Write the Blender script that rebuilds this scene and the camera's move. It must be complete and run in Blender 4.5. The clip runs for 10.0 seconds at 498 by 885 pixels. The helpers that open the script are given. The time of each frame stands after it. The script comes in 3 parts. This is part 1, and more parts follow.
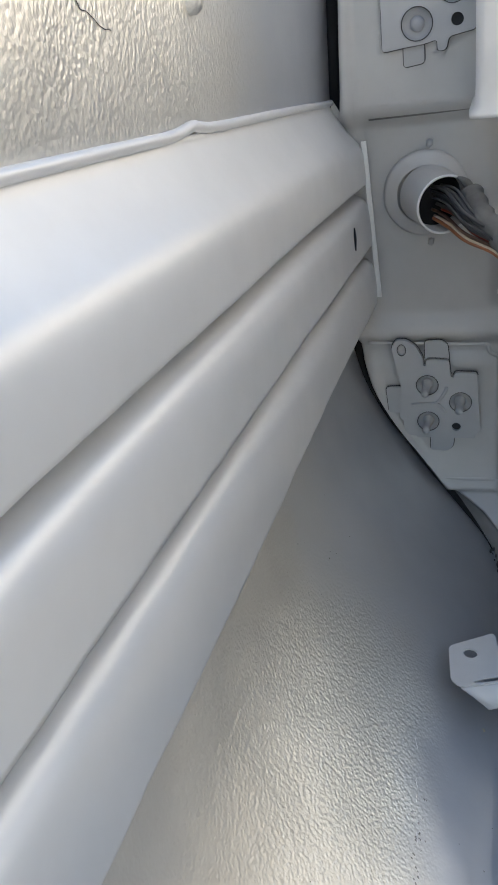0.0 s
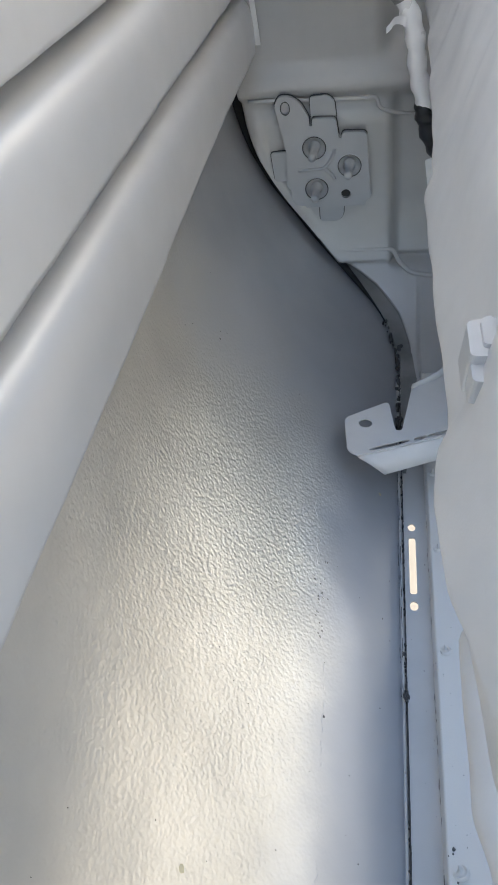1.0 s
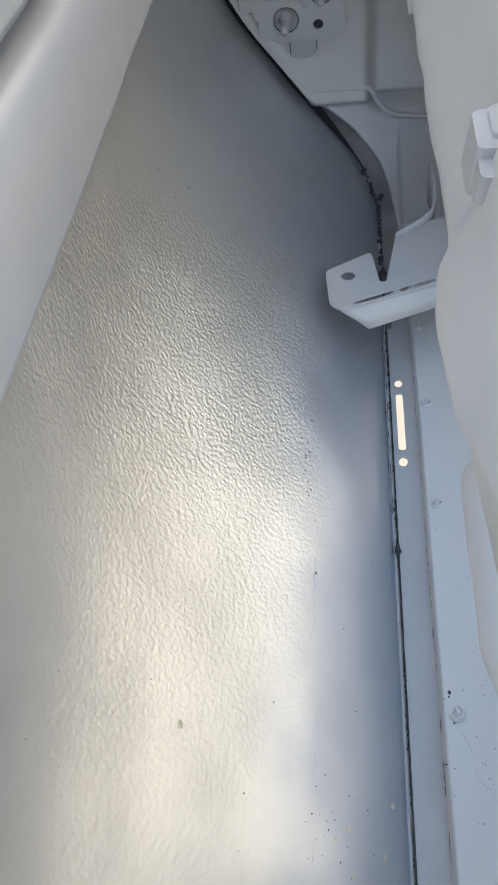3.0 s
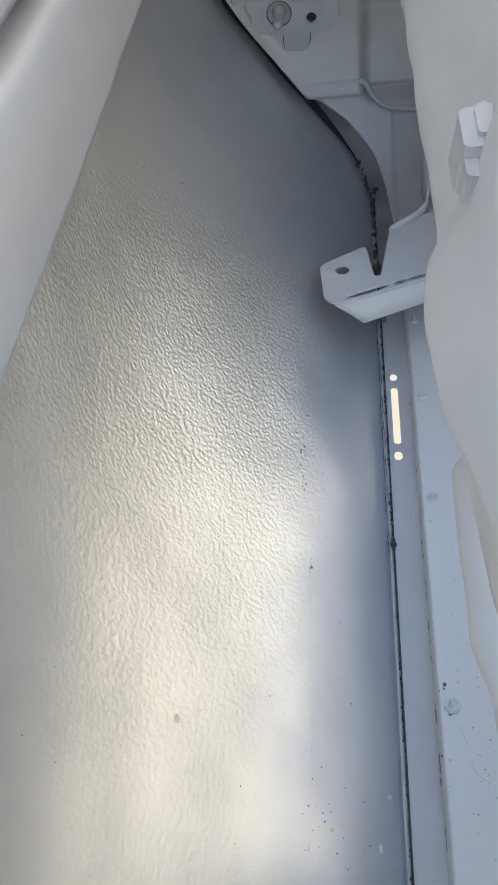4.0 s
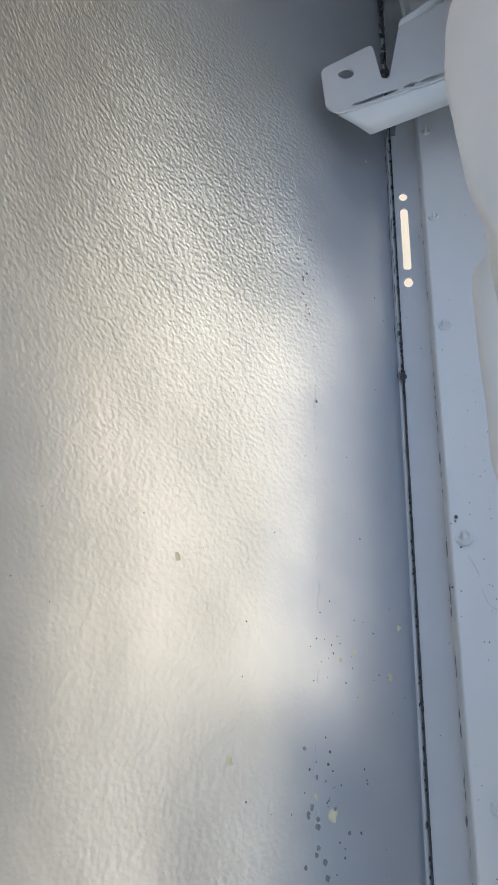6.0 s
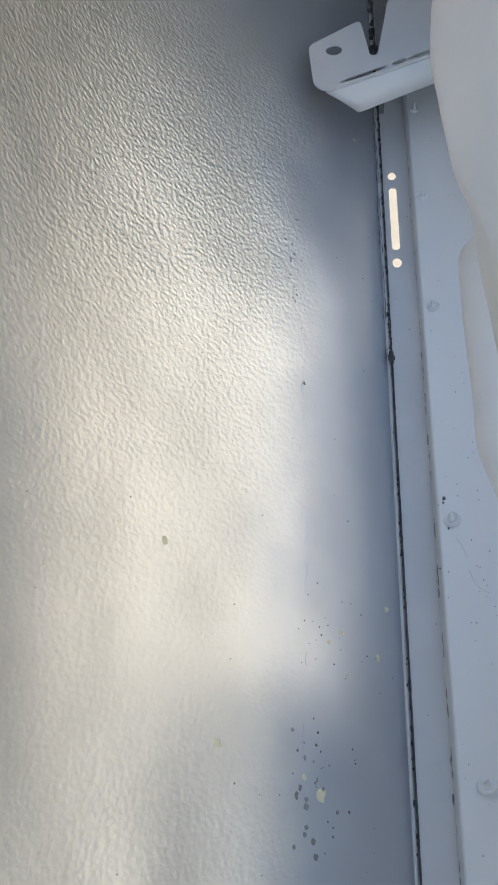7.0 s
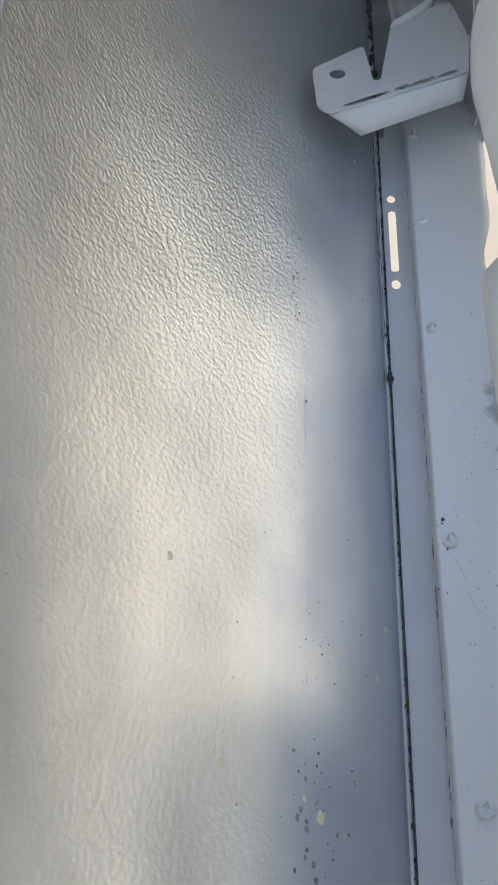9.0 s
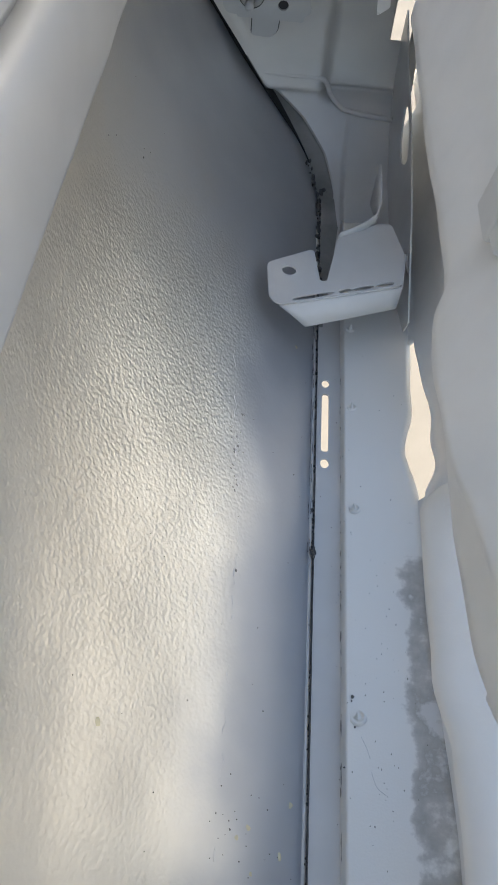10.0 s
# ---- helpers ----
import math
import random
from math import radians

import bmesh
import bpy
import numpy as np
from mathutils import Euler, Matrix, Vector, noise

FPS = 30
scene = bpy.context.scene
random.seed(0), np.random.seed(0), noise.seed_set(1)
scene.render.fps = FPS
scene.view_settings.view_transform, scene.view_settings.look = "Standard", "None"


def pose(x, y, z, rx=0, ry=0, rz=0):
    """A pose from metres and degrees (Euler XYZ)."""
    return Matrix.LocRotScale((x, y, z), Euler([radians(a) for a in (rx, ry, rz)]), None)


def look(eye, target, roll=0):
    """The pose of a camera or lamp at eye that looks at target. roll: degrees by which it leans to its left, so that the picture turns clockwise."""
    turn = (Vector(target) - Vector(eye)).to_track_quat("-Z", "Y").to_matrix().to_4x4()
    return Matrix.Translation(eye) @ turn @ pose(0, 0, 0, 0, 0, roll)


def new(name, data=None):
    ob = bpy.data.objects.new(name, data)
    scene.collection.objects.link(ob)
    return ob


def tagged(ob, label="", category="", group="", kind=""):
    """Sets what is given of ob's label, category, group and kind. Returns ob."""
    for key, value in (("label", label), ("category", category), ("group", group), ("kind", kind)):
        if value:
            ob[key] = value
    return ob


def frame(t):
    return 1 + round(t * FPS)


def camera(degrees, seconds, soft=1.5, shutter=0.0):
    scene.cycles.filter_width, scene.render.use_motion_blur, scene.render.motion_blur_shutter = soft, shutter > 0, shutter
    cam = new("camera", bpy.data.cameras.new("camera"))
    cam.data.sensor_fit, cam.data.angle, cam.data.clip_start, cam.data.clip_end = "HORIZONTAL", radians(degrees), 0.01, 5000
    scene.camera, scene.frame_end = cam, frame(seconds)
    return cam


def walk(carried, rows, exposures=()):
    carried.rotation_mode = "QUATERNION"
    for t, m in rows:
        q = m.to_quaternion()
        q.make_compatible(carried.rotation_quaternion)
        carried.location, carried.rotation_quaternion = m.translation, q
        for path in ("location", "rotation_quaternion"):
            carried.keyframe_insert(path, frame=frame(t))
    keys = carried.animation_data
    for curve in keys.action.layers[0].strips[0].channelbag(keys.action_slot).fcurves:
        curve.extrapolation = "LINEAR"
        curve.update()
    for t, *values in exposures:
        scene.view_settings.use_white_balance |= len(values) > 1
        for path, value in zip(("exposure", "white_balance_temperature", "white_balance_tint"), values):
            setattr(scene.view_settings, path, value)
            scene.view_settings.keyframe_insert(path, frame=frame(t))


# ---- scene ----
cam = camera(34.5, 10.0, soft=1.7)
PATH = [
    (0, (-0.025, -0.3664, 0.5411), (-0.601, 1.293, -0.415), -8.23),
    (0.5, (-0.0239, -0.3487, 0.5243), (-0.433, 1.157, -0.726), -9.36),
    (1, (-0.0258, -0.3476, 0.5119), (-0.347, 1.059, -0.873), -8.8),
    (1.5, (-0.031, -0.345, 0.501), (-0.315, 0.995, -0.956), -8.9),
    (2, (-0.032, -0.345, 0.491), (-0.307, 0.924, -1.03), -10.0),
    (2.5, (-0.033, -0.343, 0.481), (-0.304, 0.875, -1.082), -10.9),
    (4, (-0.029, -0.342, 0.484), (-0.298, 0.836, -1.11), -12.0),
    (4.5, (-0.029, -0.342, 0.483), (-0.298, 0.818, -1.124), -12.5),
    (5, (-0.028, -0.342, 0.482), (-0.303, 0.768, -1.159), -13.7),
    (5.5, (-0.028, -0.34, 0.472), (-0.313, 0.68, -1.224), -15.7),
    (5.7, (-0.03, -0.337, 0.452), (-0.327, 0.608, -1.285), -17.4),
    (6.8, (-0.028, -0.335, 0.449), (-0.312, 0.485, -1.353), -19.4),
    (7, (-0.028, -0.334, 0.449), (-0.305, 0.489, -1.352), -18.9),
    (7.5, (-0.03, -0.334, 0.449), (-0.287, 0.504, -1.349), -17.4),
    (8, (-0.03, -0.334, 0.449), (-0.276, 0.514, -1.346), -16.4),
    (8.5, (-0.028, -0.334, 0.45), (-0.264, 0.52, -1.343), -15.3),
    (9, (-0.044, -0.335, 0.449), (-0.253, 0.533, -1.34), -13.1),
    (9.5, (-0.035, -0.333, 0.441), (-0.235, 0.545, -1.345), -11.5),
    (9.7, (-0.052, -0.334, 0.461), (-0.141, 0.613, -1.298), -2.7),
    (9.9, (-0.064, -0.336, 0.474), (-0.059, 0.743, -1.21), 4.5),
    (10, (-0.066, -0.327, 0.486), (-0.033, 0.818, -1.153), 6.5),
]
EXPOSURES = [(0, 1.73, 7650, 10), (0.5, 1.93, 7750, 10), (1, 2.0, 7750, 10), (2.5, 2.0, 7750, 10), (4, 1.95, 7750, 10), (5.5, 1.92, 7750, 10), (7, 1.86, 7700, 10), (8.5, 1.84, 7700, 10), (9.5, 1.72, 7800, 10), (10, 1.86, 7950, 10)]
walk(cam, [(t, look(eye, target, roll)) for t, eye, target, roll in PATH], EXPOSURES)

# ---- world, sun ----
SUN_ELEVATION, SUN_TURN = 38.5, 276.0
world = bpy.data.worlds.new("world")
scene.world = world
world.use_nodes = True
wn = world.node_tree
sky = wn.nodes.new("ShaderNodeTexSky")
sky.sky_type, sky.sun_disc = "NISHITA", False
sky.sun_elevation, sky.sun_rotation = radians(SUN_ELEVATION), radians(SUN_TURN)
wn.links.new(sky.outputs[0], wn.nodes["Background"].inputs[0])
wn.nodes["Background"].inputs[1].default_value = 0.15
sun = new("sun", bpy.data.lights.new("sun", "SUN"))
sun.data.energy, sun.data.angle, sun.data.color = 4.0, radians(0.5), (1.0, 0.96, 0.90)
_a, _e = radians(SUN_TURN), radians(SUN_ELEVATION)
SUN_FROM = Vector((math.sin(_a) * math.cos(_e), math.cos(_a) * math.cos(_e), math.sin(_e)))
sun.matrix_world = look(SUN_FROM * 5, (0, 0, 0))


# ---- materials ----
def node_material(name):
    m = bpy.data.materials.new(name)
    m.use_nodes = True
    n = m.node_tree
    return m, n, n.nodes["Principled BSDF"]


def add(n, kind, **values):
    node = n.nodes.new(kind)
    for key, value in values.items():
        if key in node.inputs.keys():
            node.inputs[key].default_value = value
    return node


def ramp(n, source, stops):
    r = n.nodes.new("ShaderNodeValToRGB")
    els = r.color_ramp.elements
    while len(els) < len(stops):
        els.new(0.5)
    for el, (at, c) in zip(els, stops):
        el.position, el.color = at, (*c, 1) if len(c) == 3 else c
    n.links.new(source, r.inputs[0])
    return r


def paint(name, base, rough=0.4, metal=0.0, grain=900, relief=0.00006, dirt=0.08, coat=0.0):
    """Sprayed paint or primer: faint mottling, a fine spray grain, uneven gloss."""
    m, n, b = node_material(name)
    co = n.nodes.new("ShaderNodeTexCoord")
    broad = add(n, "ShaderNodeTexNoise", Scale=14.0, Detail=5.0, Roughness=0.6)
    fine = add(n, "ShaderNodeTexNoise", Scale=float(grain), Detail=3.0)
    for t in (broad, fine):
        n.links.new(co.outputs["Object"], t.inputs["Vector"])
    lo = tuple(c * (1 - dirt) for c in base)
    hi = tuple(min(1, c * (1 + dirt * 0.6)) for c in base)
    c = ramp(n, broad.outputs["Fac"], [(0.3, lo), (0.7, hi)])
    n.links.new(c.outputs[0], b.inputs["Base Color"])
    r = ramp(n, broad.outputs["Fac"], [(0.25, (rough * 1.15,) * 3), (0.75, (rough * 0.88,) * 3)])
    n.links.new(r.outputs[0], b.inputs["Roughness"])
    b.inputs["Metallic"].default_value = metal
    b.inputs["Coat Weight"].default_value = coat
    bump = add(n, "ShaderNodeBump", Strength=1.0, Distance=relief)
    n.links.new(fine.outputs["Fac"], bump.inputs["Height"])
    n.links.new(bump.outputs[0], b.inputs["Normal"])
    return m


def skin_paint(name, base):
    """The skin's inner face: sprayed thick, with a leathery pebbled coat that runs out towards the seam and the hinge end."""
    m, n, b = node_material(name)
    co = n.nodes.new("ShaderNodeTexCoord")
    sep = n.nodes.new("ShaderNodeSeparateXYZ")
    n.links.new(co.outputs["Object"], sep.inputs[0])
    wob = add(n, "ShaderNodeTexNoise", Scale=16.0, Detail=4.0)
    n.links.new(co.outputs["Object"], wob.inputs["Vector"])

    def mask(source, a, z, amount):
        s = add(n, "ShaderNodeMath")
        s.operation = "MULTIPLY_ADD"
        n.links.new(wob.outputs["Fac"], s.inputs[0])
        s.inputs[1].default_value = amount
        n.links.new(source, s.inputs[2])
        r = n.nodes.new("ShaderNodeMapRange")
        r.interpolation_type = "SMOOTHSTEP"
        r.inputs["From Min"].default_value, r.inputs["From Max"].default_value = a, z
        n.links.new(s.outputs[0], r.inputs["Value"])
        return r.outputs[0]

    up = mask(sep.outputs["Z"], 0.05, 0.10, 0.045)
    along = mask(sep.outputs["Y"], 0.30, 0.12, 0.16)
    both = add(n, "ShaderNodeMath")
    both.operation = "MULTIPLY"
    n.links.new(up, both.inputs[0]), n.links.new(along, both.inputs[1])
    stretch = n.nodes.new("ShaderNodeMapping")
    stretch.inputs["Scale"].default_value = (1.0, 1.0, 0.8)
    n.links.new(co.outputs["Object"], stretch.inputs["Vector"])
    pebble = add(n, "ShaderNodeTexNoise", Scale=640.0, Detail=1.5, Roughness=0.5, Distortion=0.0)
    n.links.new(stretch.outputs[0], pebble.inputs["Vector"])
    lump = add(n, "ShaderNodeTexNoise", Scale=45.0, Detail=3.0)
    n.links.new(co.outputs["Object"], lump.inputs["Vector"])
    amount = n.nodes.new("ShaderNodeMapRange")
    amount.inputs["To Min"].default_value, amount.inputs["To Max"].default_value = 0.06, 1.0
    n.links.new(both.outputs[0], amount.inputs["Value"])
    cell = add(n, "ShaderNodeTexVoronoi", Scale=420.0)
    cell.feature = "SMOOTH_F1"
    cell.inputs["Smoothness"].default_value = 0.8
    n.links.new(stretch.outputs[0], cell.inputs["Vector"])
    both_h = add(n, "ShaderNodeMath")
    both_h.operation = "MULTIPLY_ADD"
    both_h.inputs[1].default_value = -1.5
    n.links.new(cell.outputs["Distance"], both_h.inputs[0]), n.links.new(pebble.outputs["Fac"], both_h.inputs[2])
    h = add(n, "ShaderNodeMath")
    h.operation = "MULTIPLY"
    fade = n.nodes.new("ShaderNodeMapRange")
    fade.inputs["From Min"].default_value, fade.inputs["From Max"].default_value = -0.28, -0.02
    fade.inputs["To Min"].default_value, fade.inputs["To Max"].default_value = 0.28, 1.2
    n.links.new(sep.outputs["Y"], fade.inputs["Value"])
    thin = add(n, "ShaderNodeMath")
    thin.operation = "MULTIPLY"
    n.links.new(both_h.outputs[0], thin.inputs[0]), n.links.new(fade.outputs[0], thin.inputs[1])
    n.links.new(thin.outputs[0], h.inputs[0]), n.links.new(amount.outputs[0], h.inputs[1])
    b1 = add(n, "ShaderNodeBump", Strength=1.0, Distance=0.00028)
    n.links.new(h.outputs[0], b1.inputs["Height"])
    b2 = add(n, "ShaderNodeBump", Strength=1.0, Distance=0.0002)
    n.links.new(lump.outputs["Fac"], b2.inputs["Height"])
    n.links.new(b1.outputs[0], b2.inputs["Normal"])
    n.links.new(b2.outputs[0], b.inputs["Normal"])
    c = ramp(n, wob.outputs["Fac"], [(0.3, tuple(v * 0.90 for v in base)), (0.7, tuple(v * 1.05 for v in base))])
    # Uncoated tone, tinted blue to paint in the sky's reflection.
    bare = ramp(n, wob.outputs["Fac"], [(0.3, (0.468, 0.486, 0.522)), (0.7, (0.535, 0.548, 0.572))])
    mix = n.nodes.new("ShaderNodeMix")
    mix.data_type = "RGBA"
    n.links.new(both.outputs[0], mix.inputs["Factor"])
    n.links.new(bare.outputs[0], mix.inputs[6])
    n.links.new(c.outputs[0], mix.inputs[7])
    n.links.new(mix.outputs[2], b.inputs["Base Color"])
    b.inputs["Roughness"].default_value = 0.37
    shine = n.nodes.new("ShaderNodeMapRange")
    shine.inputs["To Min"].default_value, shine.inputs["To Max"].default_value = 0.70, 0.80
    n.links.new(both.outputs[0], shine.inputs["Value"])
    n.links.new(shine.outputs[0], b.inputs["Metallic"])
    return m


def plain(name, base, rough=0.5, metal=0.0):
    return paint(name, base, rough, metal, grain=600, relief=0.00004, dirt=0.15)


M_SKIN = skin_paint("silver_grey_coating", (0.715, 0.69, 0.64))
M_GREY = paint("grey_primer", (0.50, 0.492, 0.478), 0.40, 0.1)
M_BEAM = paint("light_grey_paint", (0.68, 0.68, 0.68), 0.42, 0.45, 260, 0.00001, 0.04)
M_PALE = paint("pale_grey_primer", (0.72, 0.715, 0.70), 0.5, 0.0)
M_PLATE = paint("plate_grey_primer", (0.43, 0.435, 0.44), 0.45, 0.1)
M_EDGE = plain("bare_edge", (0.8, 0.79, 0.77), 0.4)
M_BRACKET = paint("bracket_primer", (0.53, 0.515, 0.495), 0.48, 0.0)
M_HOLE_SHADE = plain("hole_shade", (0.02, 0.02, 0.022), 0.7)
# Sealer in the seams; also paints shade lines round hinge plates and bosses.
M_SEAL_SHADE = paint("dirty_sealer_and_shade", (0.07, 0.067, 0.064), 0.7, 0.0, 700, 0.0004, 0.5)
# Serves real soil and crust, and shade painted into recesses and folds.
M_SOIL_SHADE = paint("soil_and_recess_shade", (0.22, 0.215, 0.205), 0.65, 0.0, 300, 0.0002, 0.4)
M_SPECK = plain("black_speck", (0.10, 0.10, 0.095), 0.6)
M_STAIN = plain("yellow_drip", (0.62, 0.56, 0.38), 0.3)
M_TAPE = paint("silver_tape", (0.92, 0.91, 0.90), 0.3, 0.1, 220, 0.0002)
M_BLACK = plain("black_sleeve", (0.018, 0.018, 0.02), 0.45)
M_WIRES = {k: plain(k + "_wire", c, 0.4) for k, c in (("grey", (0.06, 0.06, 0.063)), ("red", (0.30, 0.05, 0.03)), ("orange", (0.34, 0.12, 0.05)), ("brown", (0.12, 0.06, 0.04)), ("cream", (0.60, 0.50, 0.38)))}
M_GAP_SHADE = plain("matt_black_shade", (0.012, 0.012, 0.013), 0.95)
M_CLOTH = paint("grey_cloth_wrap", (0.20, 0.20, 0.195), 0.8, 0.0, 900, 0.0006, 0.5)
M_CLIP = plain("white_plastic", (0.60, 0.60, 0.59), 0.4)


def dirty_primer():
    """Grey primer worn and soiled in patches away from the seam."""
    m, n, b = node_material("soiled_grey_primer")
    co = n.nodes.new("ShaderNodeTexCoord")
    sep = n.nodes.new("ShaderNodeSeparateXYZ")
    n.links.new(co.outputs["Object"], sep.inputs[0])
    patch = add(n, "ShaderNodeTexNoise", Scale=30.0, Detail=6.0, Roughness=0.6)
    fine = add(n, "ShaderNodeTexNoise", Scale=800.0, Detail=3.0)
    for t in (patch, fine):
        n.links.new(co.outputs["Object"], t.inputs["Vector"])
    out = n.nodes.new("ShaderNodeMapRange")
    out.inputs["From Min"].default_value, out.inputs["From Max"].default_value = 0.036, 0.056
    out.inputs["To Min"].default_value, out.inputs["To Max"].default_value = -0.42, 0.06
    n.links.new(sep.outputs["X"], out.inputs["Value"])
    near = n.nodes.new("ShaderNodeMapRange")
    near.inputs["From Min"].default_value, near.inputs["From Max"].default_value = -0.02, -0.10
    near.inputs["To Min"].default_value, near.inputs["To Max"].default_value = -0.35, 0.0
    n.links.new(sep.outputs["Y"], near.inputs["Value"])
    s1, s2 = add(n, "ShaderNodeMath"), add(n, "ShaderNodeMath")
    n.links.new(patch.outputs["Fac"], s1.inputs[0]), n.links.new(out.outputs[0], s1.inputs[1])
    n.links.new(s1.outputs[0], s2.inputs[0]), n.links.new(near.outputs[0], s2.inputs[1])
    c = ramp(n, s2.outputs[0], [(0.42, (0.70, 0.68, 0.64)), (0.50, (0.46, 0.44, 0.41)), (0.60, (0.37, 0.355, 0.33)), (0.66, (0.58, 0.57, 0.55))])
    n.links.new(c.outputs[0], b.inputs["Base Color"])
    r = ramp(n, s2.outputs[0], [(0.42, (0.38,) * 3), (0.55, (0.65,) * 3)])
    n.links.new(r.outputs[0], b.inputs["Roughness"])
    b.inputs["Metallic"].default_value = 0.1
    bump = add(n, "ShaderNodeBump", Strength=1.0, Distance=0.00007)
    n.links.new(fine.outputs["Fac"], bump.inputs["Height"])
    n.links.new(bump.outputs[0], b.inputs["Normal"])
    return m


def ground_material():
    m, n, b = node_material("pale_concrete")
    co = n.nodes.new("ShaderNodeTexCoord")
    t = add(n, "ShaderNodeTexNoise", Scale=6.0, Detail=8.0, Roughness=0.65)
    n.links.new(co.outputs["Object"], t.inputs["Vector"])
    c = ramp(n, t.outputs["Fac"], [(0.3, (0.155, 0.146, 0.132)), (0.7, (0.20, 0.19, 0.172))])
    n.links.new(c.outputs[0], b.inputs["Base Color"])
    b.inputs["Roughness"].default_value = 0.9
    return m


M_GROUND = ground_material()
M_FLOOR = dirty_primer()
M_WALL = paint("grey_render", (0.27, 0.283, 0.295), 0.85, 0.0, 40, 0.002, 0.08)


# ---- mesh helpers ----
def part(name, bm, material, parent=None, label="", smooth=True):
    me = bpy.data.meshes.new(name)
    bm.normal_update()
    bm.to_mesh(me)
    bm.free()
    if smooth:
        for p in me.polygons:
            p.use_smooth = True
    me.materials.append(material)
    ob = new(name, me)
    if parent:
        ob.parent = parent
    if label:
        tagged(ob, label)
    return ob


def thicken(ob, thickness, offset=1.0, bevel=0.0):
    mod = ob.modifiers.new("thickness", "SOLIDIFY")
    mod.thickness, mod.offset = thickness, offset
    if bevel:
        mod = ob.modifiers.new("edge", "BEVEL")
        mod.width, mod.segments, mod.limit_method = bevel, 2, "ANGLE"
    return ob


def grid(rows, skip=None, second=None):
    """A sheet through rows of points; skip(i, j) leaves out a cell, second(i, j) gives it the second material."""
    bm = bmesh.new()
    vs = [[bm.verts.new(p) for p in r] for r in rows]
    for i in range(len(rows) - 1):
        for j in range(len(rows[0]) - 1):
            if not (skip and skip(i, j)):
                f = bm.faces.new((vs[i][j], vs[i][j + 1], vs[i + 1][j + 1], vs[i + 1][j]))
                f.material_index = 1 if second and second(i, j) else 0
    loose = [v for v in bm.verts if not v.link_faces]
    bmesh.ops.delete(bm, geom=loose, context="VERTS")
    return bm


def circle(cx, cy, r, n=20, ry=None):
    return [(cx + r * math.cos(2 * math.pi * k / n), cy + (ry or r) * math.sin(2 * math.pi * k / n)) for k in range(n)]


def rounded(points, r=0.003, n=4):
    """A polygon with its corners rounded."""
    out = []
    for k, p in enumerate(points):
        p, a, b = Vector(p), Vector(points[k - 1]), Vector(points[(k + 1) % len(points)])
        da, db = (a - p), (b - p)
        ra = min(r, da.length * 0.45, db.length * 0.45)
        s, e = p + da.normalized() * ra, p + db.normalized() * ra
        for i in range(n + 1):
            f = i / n
            out.append(tuple((1 - f) ** 2 * s + 2 * f * (1 - f) * p + f * f * e))
    return out


def plate(outline, holes, thickness, place):
    """A flat plate of that outline with holes through it; place turns (u, v, w) into a point of the world."""
    bm = bmesh.new()
    edges = []
    for loop in (outline, *holes):
        vs = [bm.verts.new((u, v, 0)) for u, v in loop]
        edges += [bm.edges.new((vs[k - 1], vs[k])) for k in range(len(vs))]
    bmesh.ops.triangle_fill(bm, use_beauty=True, use_dissolve=False, edges=edges)
    faces = list(bm.faces)
    ext = bmesh.ops.extrude_face_region(bm, geom=faces)
    for v in [g for g in ext["geom"] if isinstance(g, bmesh.types.BMVert)]:
        v.co.z += thickness
    for v in bm.verts:
        v.co = place(*v.co)
    bmesh.ops.recalc_face_normals(bm, faces=bm.faces)
    return bm


def tube(points, radius, n=10, caps=True):
    """A round bar along points; radius is a number or one for each point."""
    bm = bmesh.new()
    pts = [Vector(p) for p in points]
    rad = radius if hasattr(radius, "__len__") else [radius] * len(pts)
    rings = []
    side = None
    for k, p in enumerate(pts):
        d = (pts[min(k + 1, len(pts) - 1)] - pts[max(k - 1, 0)]).normalized()
        side = d.orthogonal().normalized() if side is None else (side - d * side.dot(d)).normalized()
        up = d.cross(side)
        rings.append([bm.verts.new(p + (side * math.cos(2 * math.pi * i / n) + up * math.sin(2 * math.pi * i / n)) * rad[k]) for i in range(n)])
    for a, b in zip(rings, rings[1:]):
        for i in range(n):
            bm.faces.new((a[i], a[(i + 1) % n], b[(i + 1) % n], b[i]))
    if caps:
        bm.faces.new(rings[0][::-1]), bm.faces.new(rings[-1])
    return bm


def lathe(profile, centre, axis, n=32):
    """A turned shape: profile of (radius, distance along axis)."""
    bm = bmesh.new()
    q = Vector(axis).normalized().to_track_quat("Z", "Y").to_matrix()
    rings = [[bm.verts.new(Vector(centre) + q @ Vector((r * math.cos(2 * math.pi * i / n), r * math.sin(2 * math.pi * i / n), h))) for i in range(n)] for r, h in profile]
    for a, b in zip(rings, rings[1:]):
        for i in range(n):
            bm.faces.new((a[i], a[(i + 1) % n], b[(i + 1) % n], b[i]))
    return bm


def curve_through(points, steps=8):
    """Catmull-Rom through points."""
    pts = [Vector(p) for p in points]
    out = []
    for k in range(len(pts) - 1):
        a, b, c, d = pts[max(k - 1, 0)], pts[k], pts[k + 1], pts[min(k + 2, len(pts) - 1)]
        for s in range(steps):
            t = s / steps
            out.append(0.5 * ((2 * b) + (c - a) * t + (2 * a - 5 * b + 4 * c - d) * t * t + (3 * b - a - 3 * c + d) * t ** 3))
    return out + [pts[-1]]


def step(x, a, b):
    f = min(1, max(0, (x - a) / (b - a)))
    return f * f * (3 - 2 * f)


